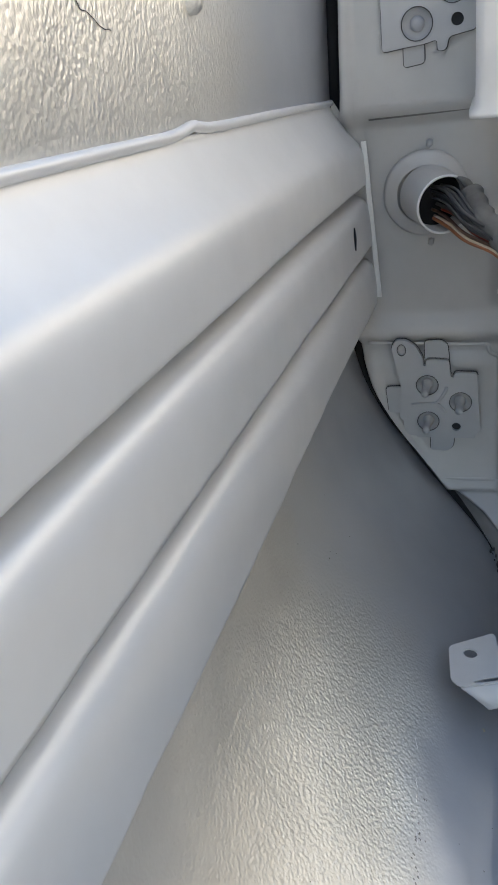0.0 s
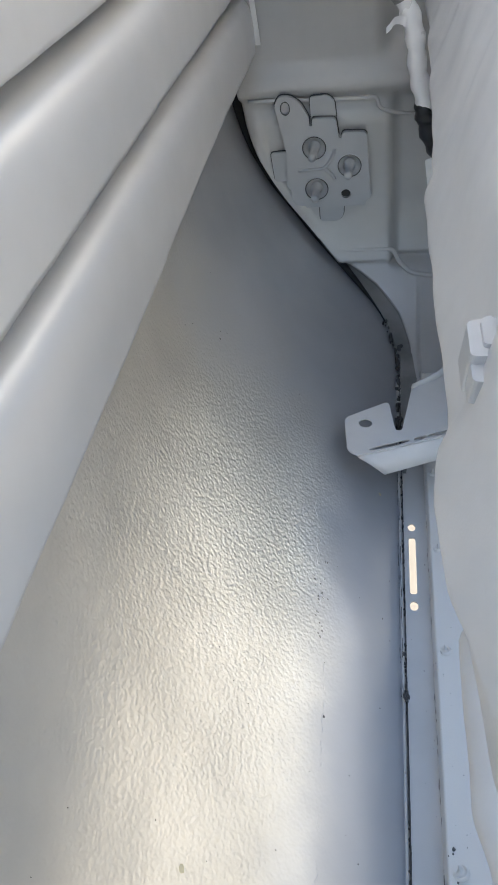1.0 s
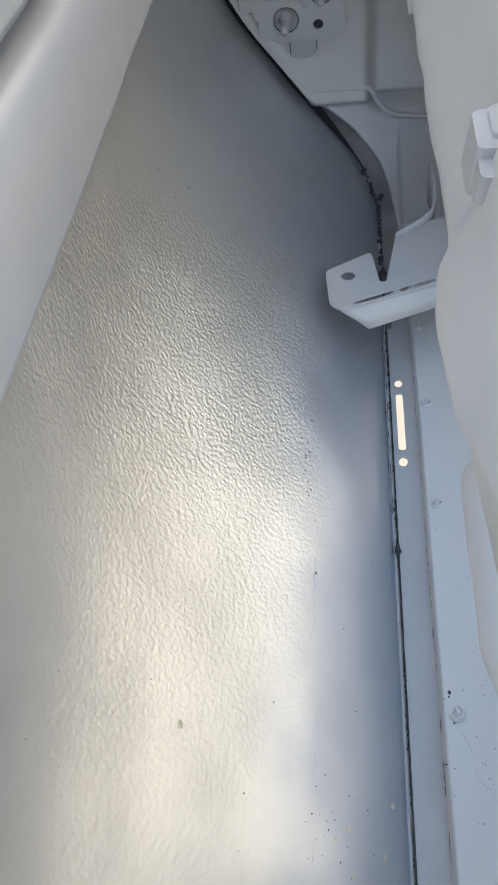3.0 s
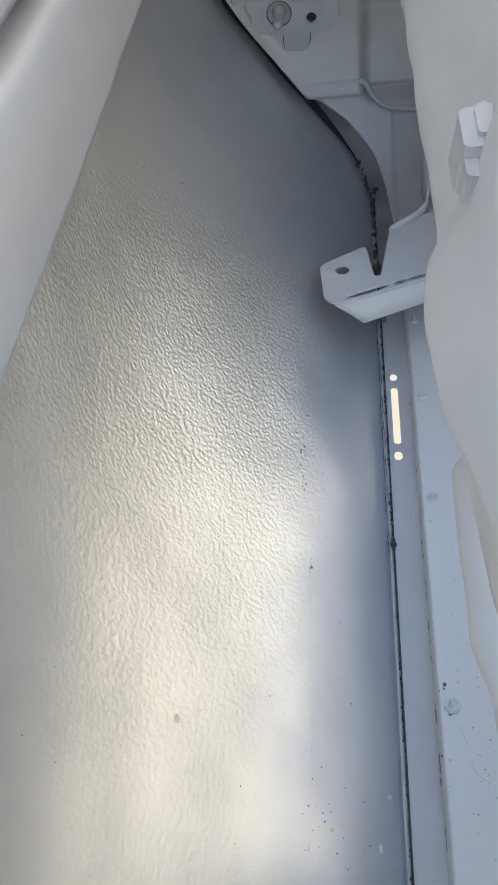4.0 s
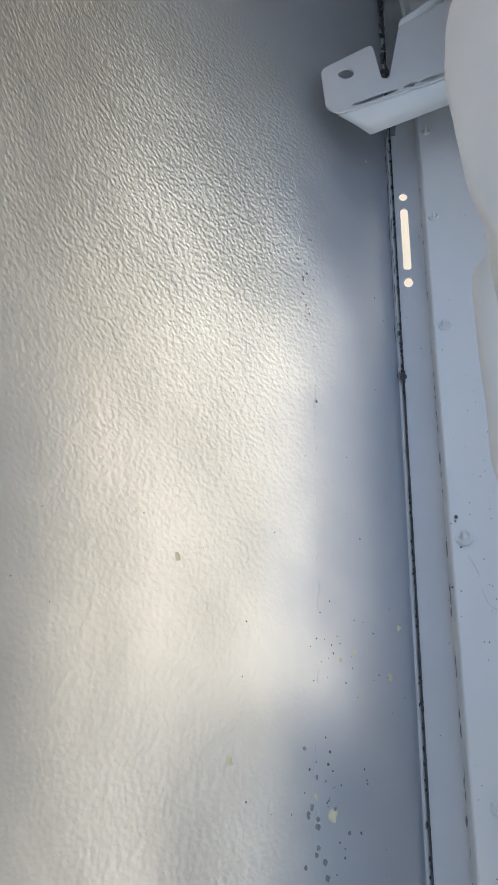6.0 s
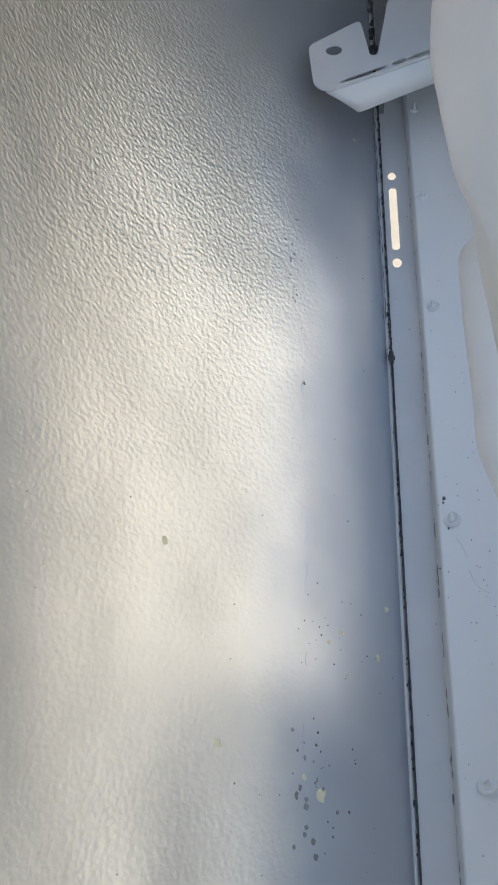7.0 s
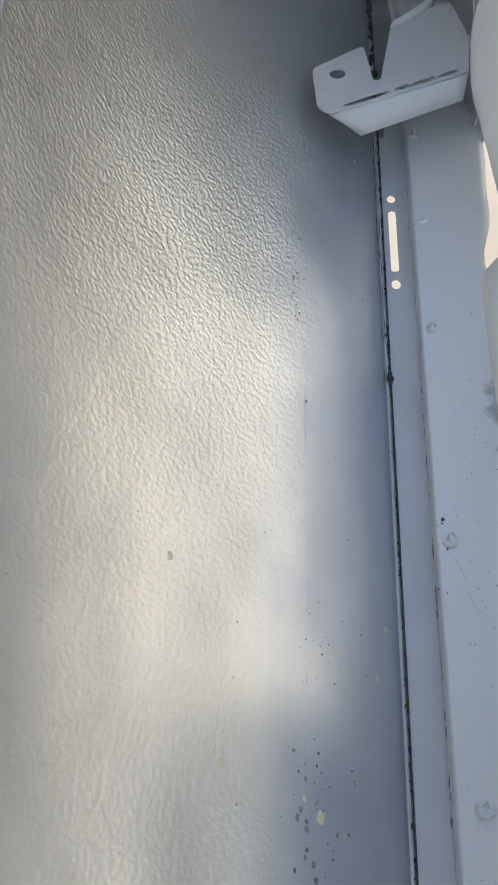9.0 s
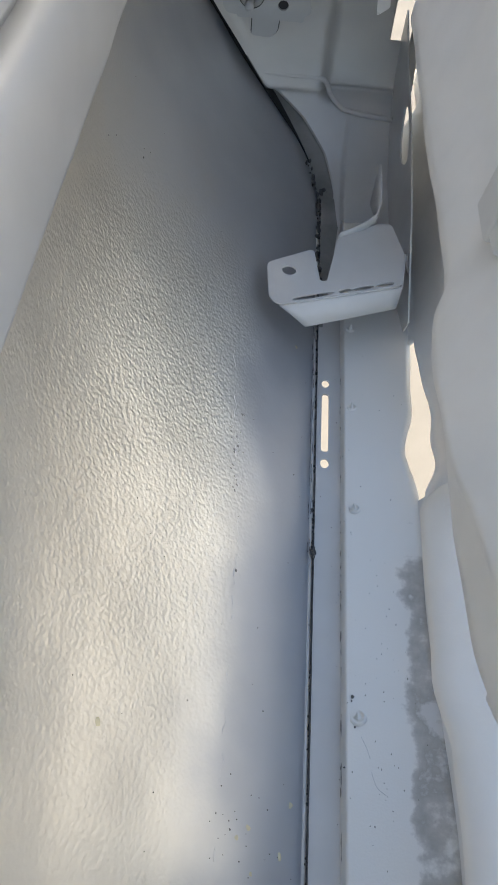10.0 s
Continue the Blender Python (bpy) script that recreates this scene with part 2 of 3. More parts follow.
def blob(bm, at, size, seed):
    """A small uneven lump."""
    made = bmesh.ops.create_icosphere(bm, subdivisions=1, radius=1.0)["verts"]
    rnd = random.Random(seed)
    for v in made:
        s = rnd.uniform(0.7, 1.2)
        v.co = Vector(at) + Vector((v.co.x * size[0] * s, v.co.y * size[1] * s, v.co.z * size[2] * s))


# ---- the ground outside ----
g = tagged(part("ground", grid([[(x, y, -0.32) for x in np.linspace(-400, 400, 9)] for y in np.linspace(-400, 400, 9)]), M_GROUND), "pale sunlit concrete yard under the door", "ground", kind="structure")

# Unseen wall, added to give the skin something to reflect through the openings.
bm = bmesh.new()
bmesh.ops.create_cube(bm, size=1.0)
for v in bm.verts:
    v.co = Vector((4.1 + 0.2 * v.co.x, 14 * v.co.y, 0.79 + 2.26 * v.co.z))
tagged(part("added_reflection_wall", bm, M_WALL, smooth=False), "unseen grey wall added for the door skin to reflect", "wall", kind="structure")

# ---- the door's outer skin ----
SKIN = curve_through([(-0.0036, -0.0010, 0), (-0.0050, -0.0028, 0), (-0.0085, -0.003, 0), (-0.030, 0.019, 0), (-0.059, 0.046, 0), (-0.088, 0.075, 0), (-0.113, 0.107, 0), (-0.135, 0.140, 0), (-0.153, 0.178, 0), (-0.163, 0.22, 0), (-0.168, 0.27, 0), (-0.170, 0.36, 0), (-0.169, 0.46, 0), (-0.164, 0.56, 0), (-0.157, 0.63, 0), (-0.146, 0.68, 0)], 6)
_low = [p for p in SKIN if p.x < -0.0086]
SKIN_Z, SKIN_X = [p.y for p in _low], [p.x for p in _low]


def skin_dent(x, y, z):
    """Shallow dents of the worked sheet."""
    return (0.0012 * noise.noise((x * 9, y * 6, z * 9)) + 0.0009 * noise.noise((x * 24, y * 20, z * 24)) + 0.00016 * noise.noise((x * 60, y * 50, z * 60))) * step(z, 0.0, 0.03)


def skin_x(z):
    return float(np.interp(z, SKIN_Z, SKIN_X))


rows = []
for y in np.linspace(-0.95, 0.44, 200):
    rows.append([(p.x + skin_dent(p.x, y, p.y), y, p.y) for p in SKIN])
for k in range(1, 7):
    a = k / 6 * math.pi / 2
    rows.append([(p.x + 0.012 * (1 - math.cos(a)), 0.44 + 0.012 * math.sin(a), p.y) for p in SKIN])
rows.append([(p.x + 0.06, 0.452, p.y) for p in SKIN])
rows.append([(0.028, 0.4525, p.y) for p in SKIN])
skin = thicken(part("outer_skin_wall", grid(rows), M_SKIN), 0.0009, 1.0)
tagged(skin, "silver-grey sprayed outer door skin with pebbled coating", "door skin", kind="structure")

# ---- bottom flange, corner and hinge end of the door shell ----
shell = tagged(new("end_wall"), "grey primed hinge end and bottom of door shell", "door shell", kind="structure")
holes = [circle(0, 0, 0.0032, 14, 0.0042), circle(0, 0.075, 0.0030, 14, 0.0038),
         rounded([(-0.0027, 0.0105), (0.0027, 0.0105), (0.0027, 0.0645), (-0.0027, 0.0645)], 0.0026)]
part("drain_flange", plate([(-0.0062, -0.95), (0.0125, -0.95), (0.0125, 0.262), (-0.0062, 0.262)], holes, 0.0012, lambda u, v, w: (u, v, w - 0.0012)), M_GREY, shell, "grey flange with drain slot and two round holes", smooth=False)


def flange_edge(y):
    """The uneven right edge of the weld flange."""
    return 0.067 - 0.009 * math.exp(-((y - 0.012) / 0.025) ** 2) - 0.002 * math.exp(-((y - 0.07) / 0.02) ** 2) + 0.010 * step(-y, 0.10, 0.26)


rows = []
for y in np.linspace(-0.95, 0.262, 120):
    e = flange_edge(y)
    xs = [0.0110, 0.0118, 0.0124, 0.0130, 0.0138, 0.0150] + list(np.linspace(0.02, e, 10))
    rows.append([(x, y, -0.0006 + 0.0085 * step(x, 0.0114, 0.0136) + 0.0005 * noise.noise((x * 30, y * 12, 1))) for x in xs])
thicken(part("weld_flange", grid(rows), M_FLOOR, shell, "grey primed flange with round spot welds"), 0.0012, -1.0)

CORNER = curve_through([(0.262, 0, 0), (0.300, 0.002, 0), (0.335, 0.014, 0), (0.365, 0.038, 0), (0.386, 0.068, 0), (0.398, 0.105, 0), (0.401, 0.15, 0), (0.401, 0.25, 0), (0.401, 0.35, 0), (0.401, 0.45, 0), (0.401, 0.605, 0)], 14)


def relief(x, z):
    """How far the hinge end stands towards the cabin of the door: beads, ledges and facets."""
    d = 0.0
    d += 0.010 * step(z, 0.219, 0.226) * (1 - step(z, 0.236, 0.252))
    d += 0.014 * step(z, 0.434, 0.441)
    d += 0.006 * (1 - step(x, -0.150, -0.143)) * step(z, 0.26, 0.30)
    d -= 0.016 * step(x, -0.018, -0.008) * (1 - step(z, 0.216, 0.222)) * step(z, 0.05, 0.06)
    d -= 0.012 * step(x, -0.030, -0.012) * step(z, 0.25, 0.27)
    d += 0.010 * step(z, 0.057, 0.063) * (1 - step(z, 0.205, 0.219)) * step(x, -0.16, -0.14)
    return d


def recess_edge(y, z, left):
    """Where the recess beside the skin, darkened for shade and soil, ends."""
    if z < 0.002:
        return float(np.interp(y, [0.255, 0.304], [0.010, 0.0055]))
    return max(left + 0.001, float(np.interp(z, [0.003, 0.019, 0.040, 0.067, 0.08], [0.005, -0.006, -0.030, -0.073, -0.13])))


rows = []
for p in CORNER:
    y, z = p.x, p.y
    left = -0.0062 if z < 0.002 else skin_x(z) + 0.0045 + 0.0045 * step(z, 0.03, 0.08) + 0.004 * step(z, 0.40, 0.47)
    edge = recess_edge(y, z, left)
    xs = list(np.linspace(left, edge, 8)) + list(np.linspace(edge + 0.0008, max(edge + 0.003, 0.0), 30)) + list(np.linspace(max(edge + 0.005, 0.002), 0.070, 35))
    r = [(left - 0.001, y + 0.022 * step(z, 0.01, 0.08), z - 0.006)] if z > 0.002 else [(left - 0.0004, y, z - 0.002)]
    for k, x in enumerate(xs):
        bend = step(z, 0.01, 0.06)
        lift = 0.0079 * step(x, 0.0114, 0.0136) * (1 - bend)
        d = relief(x, z) + 0.0028 * (1 - step(x - left, 0.0105, 0.0125)) * step(z, 0.09, 0.12) * (1 - step(z, 0.20, 0.22))
        band = 0.010 * step(z, 0.001, 0.015) * (1 - step(z, 0.050, 0.070)) if k < 8 else 0.0
        r.append((x, y - d * bend - lift * 0.3 + band * 0.8, z + lift - band * 0.6))
    rows.append(r)


def end_skip(i, j):
    x, z = rows[i][j][0], rows[i][j][2]
    return 0.041 < x < 0.059 and 0.102 < z < 0.150 or x > 0.056 and z < 0.055


# The recess beside the skin gets a dark tone: mostly painted-in shade, some soil.
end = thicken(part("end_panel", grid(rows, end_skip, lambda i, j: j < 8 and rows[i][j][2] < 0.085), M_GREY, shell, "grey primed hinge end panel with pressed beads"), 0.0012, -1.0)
end.data.materials.append(M_SOIL_SHADE)
# Carries the recess's painted shade and grime on along the flange.
part("shade_strip", plate([(-0.006, 0.135), (-0.003, 0.135), (0.0098, 0.262), (-0.006, 0.262)], [], 0.0006, lambda u, v, w: (u, v, w - 0.0002)), M_SOIL_SHADE, shell, "dark strip of painted shade and grime", smooth=False)


def lip(points, r0=0.0019):
    return tube(curve_through(points, 6), r0, 8)


part("folded_lip", lip([(-0.146, 0.391, 0.224), (-0.09, 0.389, 0.2235), (-0.045, 0.389, 0.222), (-0.030, 0.388, 0.222), (-0.026, 0.386, 0.214), (-0.013, 0.388, 0.208), (0.010, 0.392, 0.204), (0.045, 0.396, 0.203)]), M_GREY, shell)
part("folded_lip", lip([(-0.076, 0.381, 0.0725), (-0.050, 0.380, 0.0725), (-0.020, 0.380, 0.0725), (-0.012, 0.379, 0.070), (-0.007, 0.376, 0.061), (0.000, 0.373, 0.054), (0.008, 0.3705, 0.0495), (0.026, 0.369, 0.047), (0.043, 0.368, 0.046), (0.062, 0.367, 0.045)], 0.0026), M_GREY, shell)

# Thin dark bar that paints in the undercut's shadow line.
part("fold_shade", tube(curve_through([(-0.134, 0.3930, 0.4362), (-0.10, 0.3932, 0.4366), (-0.07, 0.3932, 0.4372), (-0.046, 0.3932, 0.4380)], 6), 0.0008, 6), M_SOIL_SHADE, shell, "dark bar painting the shade under the upper fold")

# spot welds on the flange
for wx, wy, wr in ((0.0185, 0.128, 0.0028), (0.0190, 0.048, 0.0030), (0.0200, -0.041, 0.0034), (0.0205, -0.184, 0.0042), (0.0275, -0.322, 0.0042), (0.0185, 0.215, 0.0028)):
    lean = random.Random(int(wy * 1000))
    bm = lathe([(0.0001, 0.0052), (wr * 0.12, 0.0046), (wr * 0.24, 0.0026), (wr * 0.42, 0.0006), (wr * 0.62, 0.0001), (wr * 0.85, 0.0007), (wr * 0.98, 0.0012), (wr * 1.15, 0.0004), (wr * 1.3, -0.0008)], (wx, wy, 0.0079), (lean.uniform(-0.3, 0.1), lean.uniform(0.2, 0.6), 1), 18)
    for v in bm.verts:
        v.co += Vector((noise.noise(v.co * 700), noise.noise(v.co * 700 + Vector((9, 0, 0))), 0)) * wr * 0.16
    part("spot_weld", bm, M_FLOOR, shell)

# black tube that paints in the dark of the gap between the skin and the end panel
pts = [(skin_x(p.y) + 0.0040, p.x + 0.004, p.y - 0.001) for p in CORNER if p.y > 0.012]
part("gap_shade", tube(pts, [0.0008 + 0.0030 * step(p[2], 0.015, 0.055) + 0.0016 * step(p[2], 0.08, 0.14) for p in pts], 8), M_GAP_SHADE, shell, "black tube painting the shade of the gap")

# sealer in the seam
bm = bmesh.new()
rnd = random.Random(4)
for k in range(330):
    y = rnd.uniform(-0.42, 0.34)
    big = 1.25 if y > 0.15 else (0.55 if y > -0.07 else 0.45)
    z = float(np.interp(y, [p.x for p in CORNER], [p.y for p in CORNER])) if y > 0.262 else 0.0
    x = -0.0068 if z < 0.004 else skin_x(z) + 0.003
    s = rnd.uniform(0.0006, 0.0017) * big
    blob(bm, (x + rnd.gauss(0, 0.0006 if y < 0.15 else 0.0020), y, z - 0.0012), (s, s * rnd.uniform(1, 3.5), s * 0.9), k)
for k in range(8):
    blob(bm, (-0.0075 + rnd.gauss(0, 0.0008), -0.073 + rnd.gauss(0, 0.002), 0.0002), (0.0016, 0.002, 0.0014), k + 900)
for k in range(6):
    blob(bm, (-0.0085 + rnd.gauss(0, 0.001), 0.196 + rnd.gauss(0, 0.004), 0.002), (0.003, 0.004, 0.003), k + 950)
for off, sd in ((-0.0108, 1), (-0.0092, 3)):
    y = -0.074
    rnd3 = random.Random(sd)
    while y < 0.20:
        n_l = rnd3.uniform(0.006, 0.028)
        line = [(off + 0.0006 * noise.noise((v * 80, off * 900, 1)), v, -0.0016 - (off + 0.0085) * 0.95) for v in np.linspace(y, min(0.2, y + n_l), 9)]
        part("hairline_gap", tube(line, [rnd3.uniform(0.00005, 0.00025) for _ in range(9)], 5), M_SEAL_SHADE, shell, "thin dark gap line")
        y += n_l + rnd3.uniform(0.002, 0.02)
filler = [(-0.0088, y, -0.0034) for y in np.linspace(-0.95, 0.262, 40)]
part("seam_filler", tube(filler, 0.0020, 10), M_GREY, shell, "grey sealer in the seam")
crack = [(-0.0068 + 0.0003 * noise.noise((y * 60, 0, 3)), y, -0.0003) for y in np.linspace(-0.95, 0.262, 160)]
part("seam_gap", tube(crack, [(0.0005 if k < 116 else 0.0003) * (1 + 0.9 * noise.noise((k * 0.55, 2, 2))) for k in range(160)], 6), M_SEAL_SHADE, shell, "dark dirt-filled seam")
tagged(part("seam_sealer", bm, M_SEAL_SHADE, shell, "cracked dirty seam sealer", smooth=False), kind="stuff")

# ---- inner panel ----
EDGE = [(-0.95, 0.03), (-0.40, 0.012), (-0.27, 0.008), (-0.23, 0.002), (-0.213, 0.0), (-0.20, -0.0035), (-0.183, -0.0055), (-0.155, -0.006), (-0.14, -0.0055), (-0.128, -0.0015), (-0.115, -0.001), (-0.085, -0.001), (-0.02, -0.0015), (0.02, -0.003), (0.052, -0.003), (0.068, 0.001), (0.09, 0.004), (0.16, 0.006), (0.45, 0.012)]


def edge_x(y):
    return float(np.interp(y, [a for a, _ in EDGE], [b for _, b in EDGE]))


rows = []
ys = np.linspace(-0.95, 0.452, 260)
for y in ys:
    e = edge_x(y)
    lo = flange_edge(y) + 0.001
    low_f = step(-y, 0.160, 0.185) * (1 - step(-y, 0.235, 0.30))
    gap = 0.017 * max(0.0, min(1.0, (0.108 - y) / 0.10)) * step(y, -0.032, 0.004)
    prof = [(lo - 0.004 + gap, 0.0050, 0), (lo + 0.001 + gap, 0.0135, 0), (lo + 0.004 + gap, 0.020, 0), (lo + 0.013 + 0.4 * gap, 0.05, 0), (0.084, 0.11, 0), (0.070, 0.17, 0), (0.040 - 0.008 * low_f, 0.23 + 0.012 * low_f, 0), (0.014 + e - low_f * (e + 0.0055), 0.272 - 0.012 * low_f, 0), (e + 0.002 + 0.004 * low_f, 0.293 - 0.006 * low_f, 0), (e, 0.301, 0), (e + 0.002, 0.309, 0), (0.010 + e, 0.330, 0), (0.019 + e, 0.36, 0), (0.031 + e, 0.40, 0), (0.039 + e, 0.45, 0), (0.042 + e, 0.475, 0), (0.044 + e, 0.51, 0), (0.046 + e - 0.02 * step(y, -0.26, -0.08), 0.512 + 0.138 * step(y, -0.26, -0.08), 0)]
    w = 0.0026 * noise.noise((y * 14, 3.1, 0)) + 0.0012 * noise.noise((y * 37, 7.7, 0))
    rows.append([(p.x + w * step(p.y, 0.2, 0.3) + 0.005 * noise.noise((y * 9, p.y * 12, 4.4)) * step(p.y, 0.315, 0.36), y, p.y) for p in curve_through(prof, 5)])


def inner_skip(i, j):
    x, y, z = rows[i][j]
    if y > 0.395 and z < 0.035:
        return True
    if -0.03 < y < 0.112 and z < 0.0125:
        return True
    front = min(0.185, 0.05 + (z - 0.052) * 1.1)
    if -0.300 + 0.7 * (z - 0.05) + 0.02 * math.sin(z * 30) < y < front and 0.042 < z < 0.276 + 0.006 * math.sin(y * 31 + 1):
        return True
    if -0.85 < y < -0.318 + 0.7 * (z - 0.05) and 0.10 < z < 0.262:
        return True
    return -0.92 < y < -0.165 and 0.35 < z < 0.495 or -0.92 < y < -0.27 and 0.325 < z < 0.355


thicken(tagged(part("inner_panel_wall", grid(rows, inner_skip), M_PALE), "pale grey primed inner door panel with bulged edge", "inner panel", kind="structure"), 0.0014, -1.0)

# inward ledge of the inner panel under its bulged edge
rows = []
for y in np.linspace(-0.62, -0.150, 110):
    back = 0.034 * (1 - min(1.0, (-0.150 - y) / 0.025)) ** 2.5
    x0 = 0.0052 + back + 0.0015 * noise.noise((y * 25, 2, 9)) + 0.006 * step(-y, 0.235, 0.26)
    rows.append([(x0 + 0.001, y, 0.2265), (x0 - 0.0004, y, 0.2300), (x0 + 0.0012, y, 0.2335), (x0 + 0.008, y, 0.2365), (x0 + 0.020, y, 0.2410), (x0 + 0.034, y, 0.2450), (max(x0 + 0.04, 0.066), y, 0.2480)])
tagged(thicken(part("ledge_wall", grid(rows), M_PALE), 0.0012, -1.0), "pale grey primed ledge along the inner panel", "panel ledge", kind="structure")

# lower stiffener strip beside the bracket
tri = [(0.113, 0.037), (0.119, 0.020), (0.160, 0.008), (0.41, 0.008), (0.41, 0.127), (0.34, 0.112), (0.262, 0.096), (0.19, 0.070)]
sh = [rounded([(0.318, 0.092), (0.303, 0.100), (0.268, 0.090), (0.256, 0.082), (0.262, 0.072), (0.278, 0.062), (0.300, 0.066)], 0.010), circle(0.166, 0.050, 0.011, 14, 0.0035), circle(0.36, 0.050, 0.003, 10), circle(0.385, 0.06, 0.004, 10)]
part("stiffener_strip", plate(tri, sh, 0.0014, lambda u, v, w: (0.0585 - 0.006 * step(u, 0.1, 0.41) + w, u, v)), M_GREY, shell, "grey strip with punched holes", smooth=False)

# ---- side impact beam ----
beam = tagged(new("impact_beam"), "light grey pressed steel beam with three long ribs", "impact beam")
PROFILE = [(-0.166, 0.4665), (-0.1655, 0.462), (-0.162, 0.455), (-0.157, 0.446), (-0.149, 0.4345), (-0.1435, 0.428), (-0.1405, 0.421), (-0.1393, 0.412), (-0.1388, 0.400), (-0.1386, 0.3905), (-0.1390, 0.3885), (-0.1405, 0.3876), (-0.153, 0.3870), (-0.164, 0.3862), (-0.1665, 0.3838), (-0.1668, 0.3805),
           (-0.1650, 0.3778), (-0.1590, 0.3757), (-0.1510, 0.3737), (-0.1437, 0.3712), (-0.1392, 0.3672), (-0.1366, 0.3610), (-0.1356, 0.352), (-0.1351, 0.3305), (-0.1354, 0.3285), (-0.137, 0.3276), (-0.150, 0.3270), (-0.162, 0.3262), (-0.1650, 0.3238), (-0.1655, 0.3208),
           (-0.1640, 0.3186), (-0.1585, 0.3170), (-0.1500, 0.3155), (-0.1420, 0.3135), (-0.1372, 0.3100), (-0.1345, 0.3045), (-0.1332, 0.296), (-0.1326, 0.283), (-0.1328, 0.2645), (-0.1335, 0.2625), (-0.136, 0.2612), (-0.158, 0.2605)]
rows = []
for y in np.linspace(-0.8, 0.384, 130):
    f = 0.384 - y
    rise = 0.0915 * f + 0.012 * f * (0.6 - f) * step(f, 0, 0.1)
    r = []
    for p in curve_through([(a, b, 0) for a, b in PROFILE], 2):
        w = 0.0008 * noise.noise((y * 8, p.y * 40, 2.0)) + 0.0005 * noise.noise((y * 40, p.y * 25, 6.0))
        pinch = 1 - 0.25 * step(y, 0.33, 0.384)
        x = -0.136 + (p.x + 0.136) * (pinch if p.y < 0.42 else 1)
        sink = 0.005 + 0.007 * min(1, (p.y - 0.3885) / 0.078) if p.y > 0.386 else 0.001 - 0.008 * step(y, -0.10, 0.20) * (1 - step(p.y, 0.265, 0.290))
        r.append((x + w, y, p.y + rise - sink))
    rows.append(r)
thicken(part("pressed_panel", grid(rows), M_BEAM, beam), 0.0014, -1.0)
bead = []
for y in np.linspace(-0.8, 0.384, 60):
    f = 0.384 - y
    bead.append((-0.1655, y, 0.4545 + 0.094 * f + 0.012 * f * (0.6 - f) * step(f, 0, 0.1) + 0.003 * math.exp(-((y - 0.022) / 0.015) ** 2) + 0.0006 * noise.noise((y * 50, 0, 0))))
part("rolled_edge", tube(bead, 0.0028, 10), M_BEAM, beam)
part("end_flange", plate([(-0.1405, 0.420), (-0.1362, 0.420), (-0.1288, 0.275), (-0.1330, 0.275)], [], 0.0022, lambda u, v, w: (u, 0.384 + w, v)), M_EDGE, beam, "bright bare cut edge", smooth=False)
part("upper_tab", plate(rounded([(-0.168, 0.432), (-0.158, 0.426), (-0.157, 0.443), (-0.161, 0.451), (-0.164, 0.456), (-0.166, 0.450)], 0.003), [], 0.0016, lambda u, v, w: (u, 0.386 + w, v)), M_GREY, beam, smooth=False)
# No slot is cut; a thin black bar paints in its darkness.
part("slot", tube([(-0.1350, 0.2875, 0.3690), (-0.1348, 0.2870, 0.3600), (-0.1348, 0.2865, 0.3505)], [0.0006, 0.0013, 0.0006], 8), M_HOLE_SHADE, beam, "black bar painting the shade of a narrow slot")


# ---- hinge reinforcement plates ----
def end_at(y):
    return lambda u, v, w: (u, y - w, v)


def grown(points, d):
    """The outline moved outwards by d."""
    area = sum(points[k - 1][0] * p[1] - p[0] * points[k - 1][1] for k, p in enumerate(points))
    out = []
    for k, p in enumerate(points):
        a, b = Vector(points[k - 1]), Vector(points[(k + 1) % len(points)])
        t = (b - a).normalized() * (1 if area > 0 else -1)
        out.append((p[0] + t.y * d, p[1] - t.x * d))
    return out


def raised(points):
    return [(u, v + 0.005 - 0.0035 * step(v, 0.185, 0.22)) for u, v in points]


